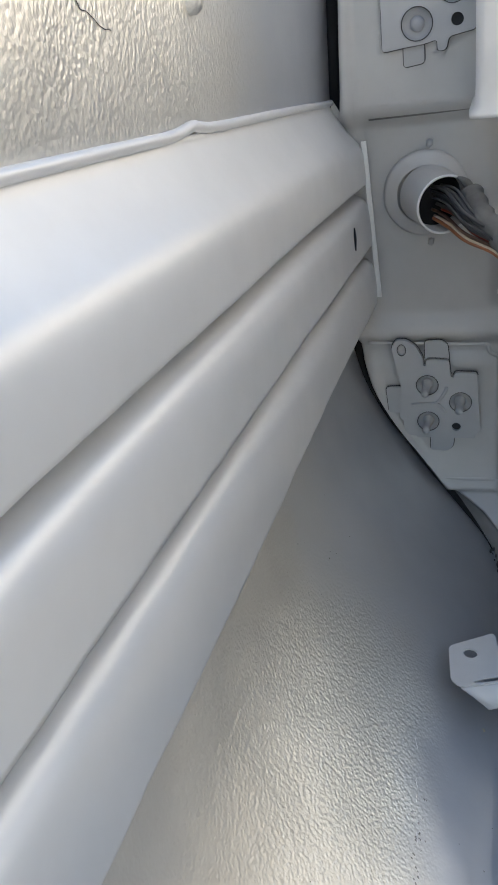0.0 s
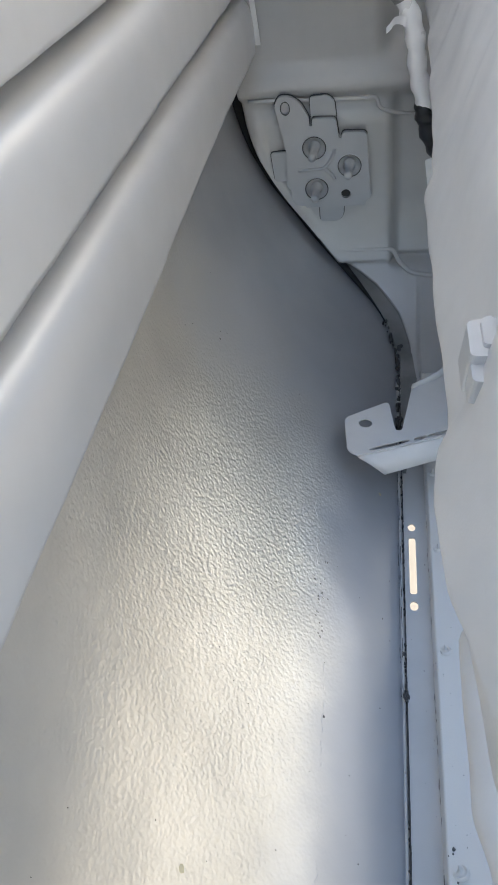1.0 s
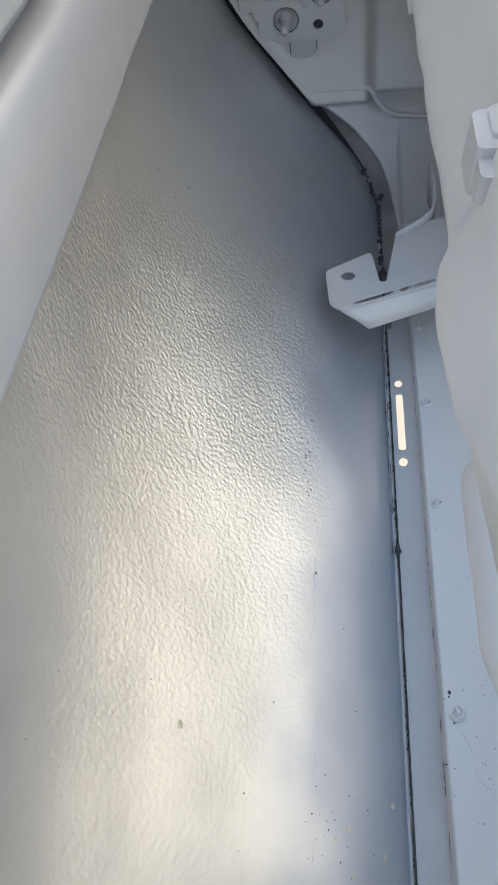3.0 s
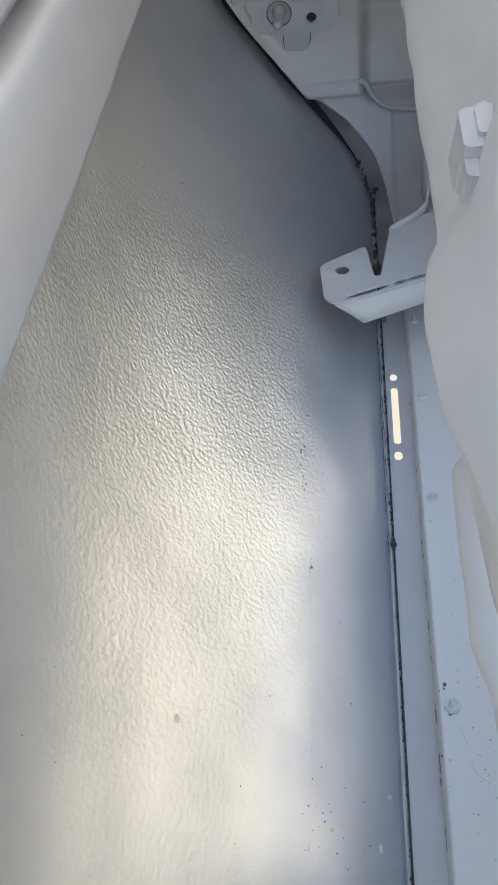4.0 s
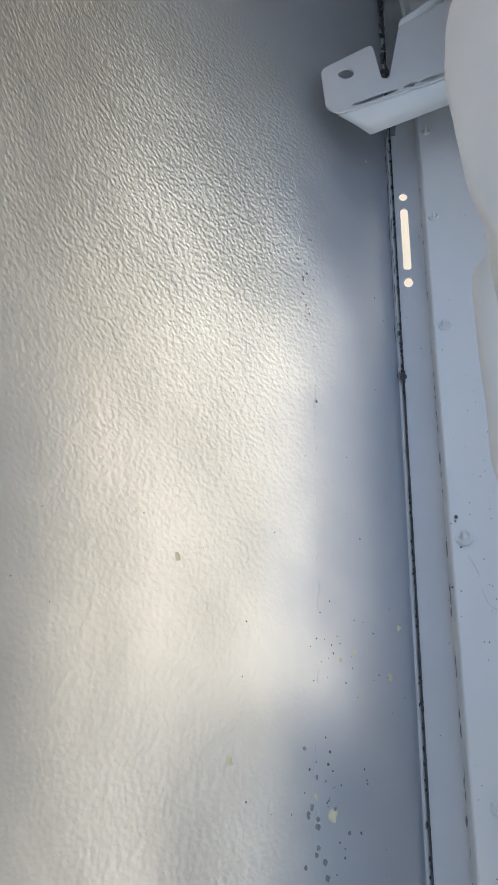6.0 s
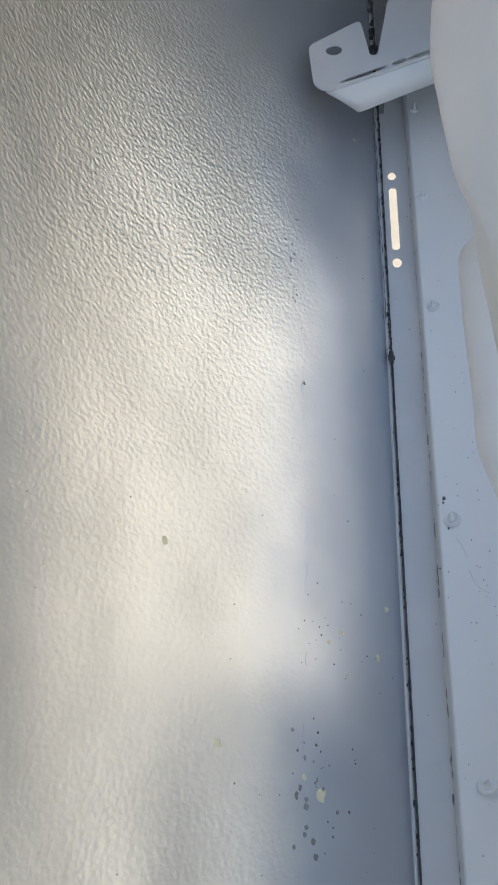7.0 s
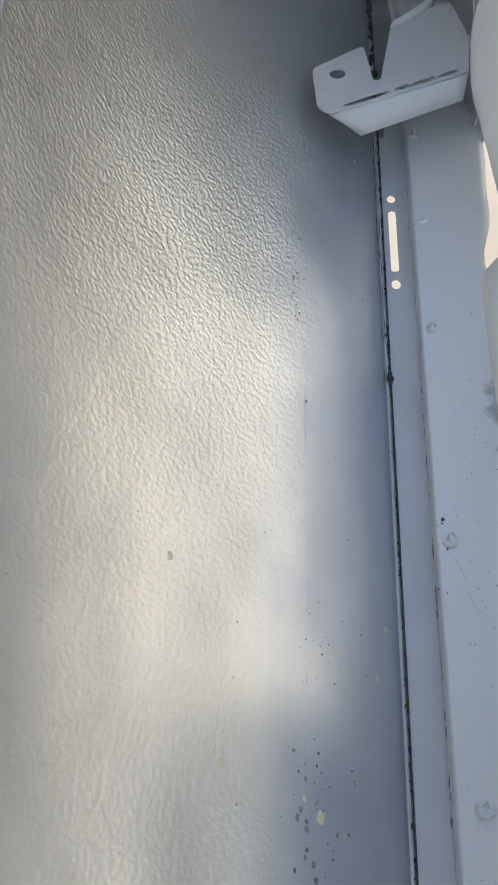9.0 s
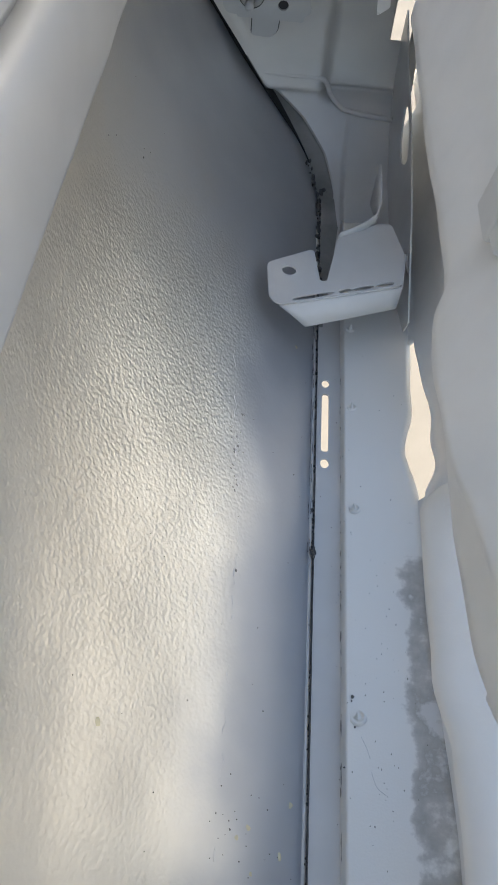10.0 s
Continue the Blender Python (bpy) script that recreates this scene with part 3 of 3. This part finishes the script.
def hinge_plate(label, outline, holes, bosses, tabs, y):
    thing = tagged(new("hinge_plate"), label, "hinge plate", "hinge plates on the end panel")
    part("plate", plate(rounded(outline, 0.0035), holes + [circle(a, b, r * 0.93, 22) for a, b, r, _ in bosses], 0.0040, end_at(y)), M_PLATE, thing, smooth=False)
    for t in tabs:
        part("tab", plate(rounded(t, 0.003), [], 0.0016, end_at(y + 0.0022)), M_PLATE, thing, smooth=False)
    # Dark backing plates paint in the shade round the plate and its tabs.
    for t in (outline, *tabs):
        part("plate_outline_shade", plate(grown(rounded(t, 0.0035), 0.0009), [], 0.0006, end_at(y + (0.0012 if t is outline else 0.0032))), M_SEAL_SHADE, thing, "dark backing painting the shade round the plate", smooth=False)
    # Holes are closed by discs, black where the shade of an opening is painted.
    for h in holes:
        cu, cv = sum(p[0] for p in h) / len(h), sum(p[1] for p in h) / len(h)
        part("hole_floor", plate([(cu + (a - cu) * 1.05, cv + (b - cv) * 1.05) for a, b in h], [], 0.0006, end_at(y - 0.0004)), M_HOLE_SHADE if len(h) == 18 else M_PLATE, thing, "dark disc painting the shade of an open hole" if len(h) == 18 else "dished slot", smooth=False)
        if len(h) != 18:
            # A dark ring paints in the shade along the slot's edge.
            part("slot_rim_shade", tube([(a, y - 0.0040, b) for a, b in h + h[:1]], 0.0004, 5, False), M_SEAL_SHADE, thing, "dark ring painting the shade at the slot's rim")
    for a, b, r, studded in bosses:
        bm = lathe([(0.0001, 0.0), (r * 0.75, 0.0), (r * 0.93, 0.0036), (r * 1.0, 0.0047), (r * 1.08, 0.0038)], (a, y - 0.0002, b), (0, -1, 0), 26)
        dish = part("boss", bm, M_PLATE, thing)
        # Dark ring laid on the dish's rim to paint in its shade.
        ring = [(a + r * 0.97 * math.cos(k), y - 0.0046, b + r * 0.97 * math.sin(k)) for k in np.linspace(0, 2 * math.pi, 30)]
        part("rim_shade", tube(ring, 0.0005, 5, False), M_SEAL_SHADE, dish, "dark ring painting the shade round the boss")
        if studded:
            bm = lathe([(0.0058, 0.0), (0.0056, 0.004), (0.0040, 0.0055), (0.0036, 0.018), (0.0039, 0.0184), (0.0039, 0.0218), (0.0030, 0.0238), (0.0001, 0.0245)], (a, y, b), (-0.05, -1, -0.08), 16)
            part("stud", bm, M_PLATE, dish)
        else:
            part("stud", lathe([(0.0062, 0.0), (0.0055, 0.003), (0.0030, 0.0048), (0.0001, 0.005)], (a, y, b), (0, -1, 0), 16), M_PLATE, dish)
    return thing


low = [(-0.1215, 0.222), (-0.1165, 0.2295), (-0.1065, 0.2290), (-0.0975, 0.2225), (-0.0905, 0.2085), (-0.0905, 0.1990), (-0.0880, 0.1990), (-0.0875, 0.2070), (-0.0660, 0.2060), (-0.0640, 0.1860), (-0.0615, 0.1850), (-0.0600, 0.1905), (-0.0385, 0.1895), (-0.0355, 0.1340), (-0.0335, 0.1250), (-0.0395, 0.1215), (-0.0400, 0.1165), (-0.0980, 0.1165), (-0.0985, 0.1185), (-0.1070, 0.1190), (-0.1115, 0.1255), (-0.1115, 0.1370), (-0.1155, 0.1390), (-0.1135, 0.1760)]
slot_oval = [(-0.1115 + 0.0042 * math.cos(a), 0.2185 + 0.0062 * math.sin(a)) for a in np.linspace(0, 2 * math.pi, 20, endpoint=False)]
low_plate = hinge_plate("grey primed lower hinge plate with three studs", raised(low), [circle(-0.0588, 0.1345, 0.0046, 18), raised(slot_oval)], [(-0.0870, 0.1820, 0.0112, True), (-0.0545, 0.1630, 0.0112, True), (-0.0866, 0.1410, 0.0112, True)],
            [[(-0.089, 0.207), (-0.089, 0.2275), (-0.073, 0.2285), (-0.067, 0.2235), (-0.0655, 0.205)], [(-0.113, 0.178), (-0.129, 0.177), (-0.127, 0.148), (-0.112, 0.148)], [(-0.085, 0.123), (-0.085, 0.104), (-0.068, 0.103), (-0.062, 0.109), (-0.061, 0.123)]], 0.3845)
for pts in ([(-0.1030, 0.3808, 0.1600), (-0.0900, 0.3802, 0.1610), (-0.0780, 0.3800, 0.1625), (-0.0700, 0.3802, 0.1735), (-0.0680, 0.3808, 0.1800)], [(-0.0780, 0.3800, 0.1620), (-0.0715, 0.3800, 0.1550), (-0.0690, 0.3808, 0.1500)]):
    part("pressed_rib", tube(curve_through(pts, 5), 0.0017, 8), M_PLATE, low_plate)
up = [(-0.1195, 0.60), (-0.1180, 0.535), (-0.1180, 0.4895), (-0.0990, 0.4915), (-0.0840, 0.4925), (-0.0730, 0.4950), (-0.0730, 0.4860), (-0.0660, 0.4865), (-0.0640, 0.4960), (-0.0420, 0.4995), (-0.0400, 0.60)]
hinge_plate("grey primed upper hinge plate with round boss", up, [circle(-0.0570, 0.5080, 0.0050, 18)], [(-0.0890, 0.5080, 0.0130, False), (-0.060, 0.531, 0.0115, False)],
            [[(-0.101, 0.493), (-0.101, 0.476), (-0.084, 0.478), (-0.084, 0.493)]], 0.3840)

# ---- wiring tube through the hinge end ----
conduit = tagged(new("wiring_conduit"), "grey rubber wiring tube with round flange", "wiring tube")
C0 = Vector((-0.0860, 0.3995, 0.3680))
AX = Vector((0.45, -1.0, -0.05)).normalized()
part("flange", lathe([(0.0385, 0.0), (0.0380, 0.003), (0.0360, 0.0046), (0.0300, 0.0056), (0.0262, 0.0075)], C0, (0.08, -1, 0), 40), M_GREY, conduit)
C1 = C0 + Vector((0.002, -0.003, 0))
part("sleeve", lathe([(0.0265, 0.0), (0.0262, 0.014), (0.0255, 0.030), (0.0253, 0.041), (0.0245, 0.0425), (0.0234, 0.041), (0.0235, 0.0), (0.001, 0.0)], C1, AX, 40), M_GREY, conduit)
rim = C1 + AX * 0.0420
q = AX.to_track_quat("Z", "Y").to_matrix()
arc = [rim + q @ Vector((0.0246 * math.cos(a), 0.0246 * math.sin(a), 0.0)) for a in np.linspace(0, 2 * math.pi, 40)]
part("rim", tube(arc, 0.0011, 8, False), M_EDGE, conduit, "pale worn rim")
for dz in (0.044, -0.0445):
    bm = bmesh.new()
    blob(bm, C0 + Vector((0.004, -0.001, dz)), (0.003, 0.0025, 0.0045), 5)
    part("nub", bm, M_PLATE, conduit)

# A black plug paints the shade inside the sleeve.
part("mouth_shade", lathe([(0.0234, 0.0), (0.012, -0.001), (0.0001, -0.0015)], C1 + AX * 0.020, AX, 28), M_GAP_SHADE, conduit, "black disc painting the shade inside the tube")
fold = [rim + q @ Vector((0.0246 * math.cos(a), 0.0246 * math.sin(a), 0.001)) for a in np.linspace(math.pi * 0.02, math.pi * 0.36, 9)]
part("torn_lip", tube(fold, [0.001, 0.0022, 0.0032, 0.0038, 0.004, 0.0038, 0.003, 0.002, 0.001], 10), M_CLOTH, conduit, "torn grey rubber lip")

# ---- wire harness ----
harness = tagged(new("wire_harness"), "bundle of dark wires with silver and black tape", "wire harness")
MOUTH = C1 + AX * 0.022
WAY = [MOUTH, rim + Vector((0.006, -0.002, -0.001)), Vector((-0.046, 0.335, 0.354)), Vector((-0.024, 0.331, 0.340)), Vector((-0.008, 0.330, 0.318)), Vector((0.000, 0.330, 0.295)), Vector((0.004, 0.330, 0.262)), Vector((0.012, 0.332, 0.228)), Vector((0.022, 0.338, 0.198)), Vector((0.04, 0.35, 0.18))]
rnd = random.Random(11)
for k in range(16):
    colour = ["grey", "grey", "brown", "grey", "red", "grey", "orange", "grey", "grey", "brown", "cream", "grey", "grey", "grey", "brown", "grey"][k % 16]
    low_side = colour in ("red", "orange", "cream", "brown")
    off = Vector((rnd.uniform(-0.004, 0.004), rnd.uniform(-0.006, 0.002), (rnd.uniform(-0.013, -0.005) if low_side else rnd.uniform(-0.006, 0.011))))
    pts = [WAY[0] + off * 1.2, WAY[1] + off * 1.3, WAY[2] + off * 1.0, WAY[3] + off * 0.75, WAY[4] + off * 0.4]
    part("wire", tube(curve_through(pts, 6), rnd.uniform(0.0011, 0.0019), 7), M_WIRES[colour], harness, colour + " wire")

def wrapped(points, r, seed):
    pts = curve_through(points, 7)
    bm = tube(pts, [r * (1 + 0.12 * math.sin(k * 1.7 + seed)) for k in range(len(pts))], 12)
    for v in bm.verts:
        v.co += Vector((noise.noise(v.co * 160), noise.noise(v.co * 160 + Vector((5, 0, 0))), 0)) * 0.0007
    return bm


part("grey_wrap", wrapped([WAY[1] + Vector((0.016, 0.004, 0.008)), WAY[2] + Vector((0.010, 0.004, 0.007)), WAY[3] + Vector((0.002, 0.003, 0.005)), WAY[4]], 0.0098, 1), M_CLOTH, harness, "crumpled grey cloth wrap")
part("silver_tape", wrapped([WAY[4] + Vector((-0.002, 0, 0.004)), WAY[5], WAY[6], WAY[7] + Vector((0, 0, 0.004))], 0.0076, 0), M_TAPE, harness, "crumpled silver tape")
part("tape_tail", grid([[(-0.006 - 0.016 * f + 0.001 * math.sin(f * 9), 0.320 + 0.002 * math.sin(f * 7 + s), 0.302 + s * 0.008 * (1 - 0.5 * f) + 0.006 * math.sin(f * 3.0) - 0.004 * f) for s in (-0.5, 0, 0.5)] for f in np.linspace(0, 1, 9)]), M_TAPE, harness, "loose end of silver tape")
part("white_label", plate(rounded([(0.012, 0.190), (0.021, 0.191), (0.026, 0.166), (0.016, 0.160)], 0.002), [], 0.0012, lambda u, v, w: (u, 0.329 + w + 0.3 * (u - 0.02), v)), M_TAPE, harness, "white paper label", smooth=False)
part("black_sleeve", wrapped([WAY[7] + Vector((0, 0, 0.006)), WAY[7], WAY[8], WAY[9]], 0.0095, 2), M_BLACK, harness, "black tape sleeve")

# ---- bracket over the bottom flange ----
bracket = tagged(new("mounting_bracket"), "pale grey primed sheet bracket with punched hole", "bracket")
BZ = 0.0585


def tilt(u, v, w):
    return (u, v, BZ + w)


outl = [(-0.0545, 0.1410), (-0.0510, 0.1040), (-0.0440, 0.0975), (-0.0300, 0.1010), (0.0500, 0.1290), (0.0535, 0.1640), (0.0440, 0.2000), (0.0300, 0.1960), (0.0150, 0.1860), (0.0010, 0.1780), (-0.0080, 0.1260), (-0.0130, 0.1260), (-0.0185, 0.1610)]
oval = [(-0.0370 + 0.0052 * math.cos(a) - 0.002 * math.sin(a), 0.1345 + 0.0048 * math.sin(a) + 0.0016 * math.cos(a)) for a in np.linspace(0, 2 * math.pi, 18, endpoint=False)]
cuts = []
for cx, cw in ((-0.018, 0.016), (0.006, 0.005), (0.020, 0.0085), (0.037, 0.007)):
    cy = 0.1085 + (cx + 0.02) * 0.35
    cuts.append([(cx + cw * math.cos(a), cy + 0.35 * cw * math.cos(a) + 0.0022 * math.sin(a)) for a in np.linspace(0, 2 * math.pi, 14, endpoint=False)])
part("top_plate", plate(rounded(outl, 0.005), [oval] + cuts, 0.0014, tilt), M_BRACKET, bracket, smooth=False)
rows = []
for f in np.linspace(0, 1, 14):
    a, b = Vector((-0.0430, 0.0985, BZ)), Vector((0.0500, 0.1290, BZ))
    t0 = a.lerp(b, f)
    lowp = Vector((-0.0215, 0.0915, 0.0445)).lerp(Vector((0.0480, 0.1190, 0.0445)), f)
    rows.append([t0, t0.lerp(lowp, 0.12) + Vector((-0.0003, -0.0012, 0.0012)), t0.lerp(lowp, 0.5), lowp])
thicken(part("front_flange", grid(rows), M_BRACKET, bracket), 0.0014, -1.0)
rows = []
for k, (px, py) in enumerate([(0.001, 0.178), (0.012, 0.184), (0.022, 0.190), (0.0295, 0.197), (0.033, 0.207), (0.0325, 0.222), (0.031, 0.240)]):
    h = 0.004 + 0.002 * k if k < 4 else 0.014 + 0.006 * (k - 4)
    rows.append([(px, py, BZ - 0.002 - 0.0035 * max(0, k - 3)), (px, py, BZ + h * 0.5), (px + 0.001, py + 0.002, BZ + h)])
thicken(part("turned_edge", grid(rows), M_BRACKET, bracket), 0.0016, 0.0)
rows = [[(0.0500 + 0.004 * f, 0.129 + 0.036 * f, BZ + 0.0012 - 0.02 * s) for s in (0, 0.5, 1)] for f in np.linspace(0, 1, 5)]
thicken(part("side_foot", grid(rows), M_BRACKET, bracket), 0.0014, 0.0)

# ---- white clip on the inner panel ----
clip = tagged(new("panel_clip"), "white plastic clip seated on inner panel edge", "clip")
def clip_piece(name, outline, holes, height, low):
    ob = part(name, plate(rounded(outline, 0.0025, 5), holes, height, lambda u, v, w: (u + 0.12 * w, v, low + w)), M_CLIP, clip, smooth=False)
    mod = ob.modifiers.new("edge", "BEVEL")
    mod.width, mod.segments, mod.limit_method = 0.0014, 3, "ANGLE"


clip_piece("body", [(0.001, -0.121), (0.001, -0.140), (0.017, -0.140), (0.017, -0.118)], [], 0.0155, 0.331)
clip_piece("tongue", [(0.002, -0.137), (0.002, -0.1485), (0.018, -0.1485), (0.018, -0.137)], [circle(0.0085, -0.146, 0.0014, 10)], 0.0095, 0.3335)
clip_piece("ridge", [(0.007, -0.122), (0.007, -0.136), (0.011, -0.136), (0.011, -0.120)], [], 0.0022, 0.3460)

# ---- pillar of the inner frame, high at the hinge end ----
rows = [[(-0.040 + 0.004 * step(z, 0.45, 0.5), 0.400, z), (-0.041 + 0.004 * step(z, 0.45, 0.5), 0.32, z), (-0.040, 0.303, z), (-0.034, 0.298, z), (-0.01, 0.297, z), (0.022, 0.300, z)] for z in np.linspace(0.450, 0.60, 12)]
rows.insert(0, [(x - 0.004, y - 0.004, 0.4465) for x, y, z in rows[0]])
rows.insert(0, [(x - 0.004, y - 0.004, 0.4435) for x, y, z in rows[1]])
thicken(tagged(part("frame_pillar", grid(rows), M_PALE), "pale grey inner frame pillar with flared foot", "frame pillar", kind="structure"), 0.0016, 0.0)


# ---- small marks on the skin and the flange ----
def on_skin(y, z, out=0.0):
    dz = 0.004
    t = Vector((skin_x(z + dz) - skin_x(z - dz), 0, 2 * dz)).normalized()
    nrm = Vector((t.z, 0, -t.x))
    p = Vector((skin_x(z), y, z))
    p.x += skin_dent(p.x, y, z)
    return p + nrm * out, nrm


def spot(bm, y, z, r, seed, thick=0.0003):
    """A flat uneven drop on the skin."""
    rnd2 = random.Random(seed)
    p, nrm = on_skin(y, z, thick)
    a = Vector((0, 1, 0))
    b = nrm.cross(a)
    ring = [bm.verts.new(p + (a * math.cos(k / 9 * 2 * math.pi) + b * math.sin(k / 9 * 2 * math.pi)) * r * rnd2.uniform(0.6, 1.2) - nrm * thick * 0.9) for k in range(9)]
    top = bm.verts.new(p + nrm * thick)
    for k in range(9):
        bm.faces.new((top, ring[k], ring[(k + 1) % 9]))


marks = [("yellow_stains", M_STAIN, "dried yellow drips", [(-0.227, 0.112, 0.0022), (-0.252, 0.030, 0.0018), (-0.262, 0.012, 0.0020), (-0.235, 0.006, 0.0022), (-0.258, 0.036, 0.0016), (-0.329, 0.040, 0.0030), (-0.322, 0.047, 0.0016), (0.098, 0.014, 0.0020), (-0.31, 0.083, 0.0024), (-0.273, 0.028, 0.0013)]),
         ("black_specks", M_SPECK, "tiny black dirt specks", [(-0.114, 0.046, 0.0011), (0.125, 0.155, 0.0008), (-0.02, 0.012, 0.0006), (-0.09, 0.014, 0.0005), (-0.19, 0.025, 0.0006)])]
rnd = random.Random(21)
for k in range(22):
    marks[1][3].append((rnd.gauss(-0.262, 0.016), rnd.uniform(0.012, 0.05), rnd.uniform(0.0002, 0.0006)))
for k in range(24):
    marks[1][3].append((rnd.gauss(-0.325, 0.018), rnd.gauss(0.045, 0.012), rnd.uniform(0.0003, 0.0008)))
for k in range(60):
    marks[1][3].append((rnd.uniform(-0.42, 0.2), rnd.uniform(0.003, 0.2), rnd.uniform(0.0002, 0.0005)))
marks.append(("coating_crust", M_SOIL_SHADE, "grey crust at the coating's edge", [(rnd.gauss(-0.035, 0.016), rnd.gauss(0.052, 0.0022), rnd.uniform(0.0004, 0.0012)) for k in range(26)] + [(rnd.gauss(-0.33, 0.016), rnd.gauss(0.046, 0.004), rnd.uniform(0.0006, 0.0018)) for k in range(18)]))
for name, mat, label, spots in marks:
    bm = bmesh.new()
    for k, (y, z, r) in enumerate(spots):
        spot(bm, y, max(z, 0.003), r, k)
    tagged(part(name, bm, mat, skin, label), kind="stuff")

# grey lumps along the step of the flange: its shadow line painted in, with dirt
bm = bmesh.new()
rnd5 = random.Random(31)
for k in range(150):
    y = rnd5.uniform(-0.45, -0.02) if k < 115 else rnd5.uniform(-0.02, 0.1)
    s5 = rnd5.uniform(0.0003, 0.0009) * (1.0 if y < -0.06 else 0.6)
    blob(bm, (0.0122 + rnd5.gauss(0, 0.0004), y, 0.0008), (s5 * 0.7, s5 * rnd5.uniform(2, 7), s5 * 0.6), 300 + k)
tagged(part("step_shade_dirt", bm, M_SOIL_SHADE, shell, "grey line of painted shade and dirt along the step", smooth=False), kind="stuff")

# specks and fibres on the flange
bm = bmesh.new()
blob(bm, (0.0175, -0.172, 0.0084), (0.0011, 0.0016, 0.0006), 3)
blob(bm, (0.0170, -0.1745, 0.0082), (0.0007, 0.0008, 0.0005), 4)
for k in range(46):
    r = rnd.uniform(0.00015, 0.00042)
    x = rnd.uniform(-0.004, 0.06)
    blob(bm, (x, rnd.uniform(-0.42, 0.12), 0.0002 if x < 0.012 else 0.0081), (r, r * rnd.uniform(0.8, 1.6), r * 0.6), k)
for k in range(60):
    r = rnd.uniform(0.0002, 0.0007) if k % 6 == 0 else rnd.uniform(0.00015, 0.0004)
    blob(bm, (rnd.gauss(0.036, 0.011), rnd.gauss(-0.19, 0.06), 0.0081), (r, r * rnd.uniform(0.8, 1.8), r * 0.6), 400 + k)
tagged(part("flange_specks", bm, M_SPECK, shell, "black dirt specks", smooth=False), kind="stuff")
for pts in ([(0.0225, -0.195, 0.0081), (0.0255, -0.201, 0.0081), (0.0275, -0.207, 0.0081)], [(0.028, -0.214, 0.0081), (0.031, -0.222, 0.0081), (0.036, -0.226, 0.0081)]):
    part("fibre", tube(curve_through(pts, 6), 0.00012, 5), M_PLATE, shell, "fine grey fibre")

# bump stop and hairline crack high on the skin
p, nrm = on_skin(0.045, 0.546)
part("bump_stop", lathe([(0.0075, -0.001), (0.0072, 0.003), (0.0055, 0.0055), (0.0001, 0.0062)], p, nrm, 20), M_SKIN, skin, "small round bump")
pts = [on_skin(-0.086 + 0.034 * f + 0.002 * math.sin(f * 9), 0.553 - 0.016 * f + 0.0012 * math.sin(f * 14), 0.0003)[0] for f in np.linspace(0, 1, 12)]
part("hairline_crack", tube(pts, 0.0002, 5), M_SEAL_SHADE, skin, "hairline crack in the coating")

# uneven edge of the thick coating along the lower skin
rnd4 = random.Random(8)
y = -0.40
while y < 0.06:
    n_l = rnd4.uniform(0.006, 0.026)
    line = []
    for v in np.linspace(y, y + n_l, 12):
        z_e = 0.0465 + 0.09 * max(0, v + 0.09) + 0.0028 * noise.noise((v * 34, 1, 1)) + 0.0018 * noise.noise((v * 150, 4, 1))
        line.append(on_skin(v, z_e, -0.0001)[0])
    part("coating_edge", tube(line, [0.0001] + [rnd4.uniform(0.00012, 0.00045) for _ in range(10)] + [0.0001], 6), M_SKIN, skin, "uneven edge of the coating")
    y += n_l + rnd4.uniform(0.004, 0.03)

# a torn tab where the inner panel leaves the flange
rows = [[(0.0790 + 0.004 * f + 0.003 * math.sin(f * 5) * s2, -0.186 - 0.115 * f, 0.0060 + (0.016 + 0.010 * math.sin(f * 3.1)) * s2) for s2 in (0, 0.5, 1)] for f in np.linspace(0, 1, 12)]
thicken(part("torn_tab", grid(rows), M_PALE, shell, "bent pale sheet tab"), 0.0012, 0.0)

# latch end of the door shell, closing it far behind
rows = [[(x, -0.95, z) for x in (skin_x(z) + 0.001, -0.1, -0.05, 0.0, 0.045)] for z in np.linspace(0.0, 0.52, 12)]
thicken(part("latch_panel", grid(rows), M_GREY, shell, "grey primed latch end panel"), 0.0012, 1.0)
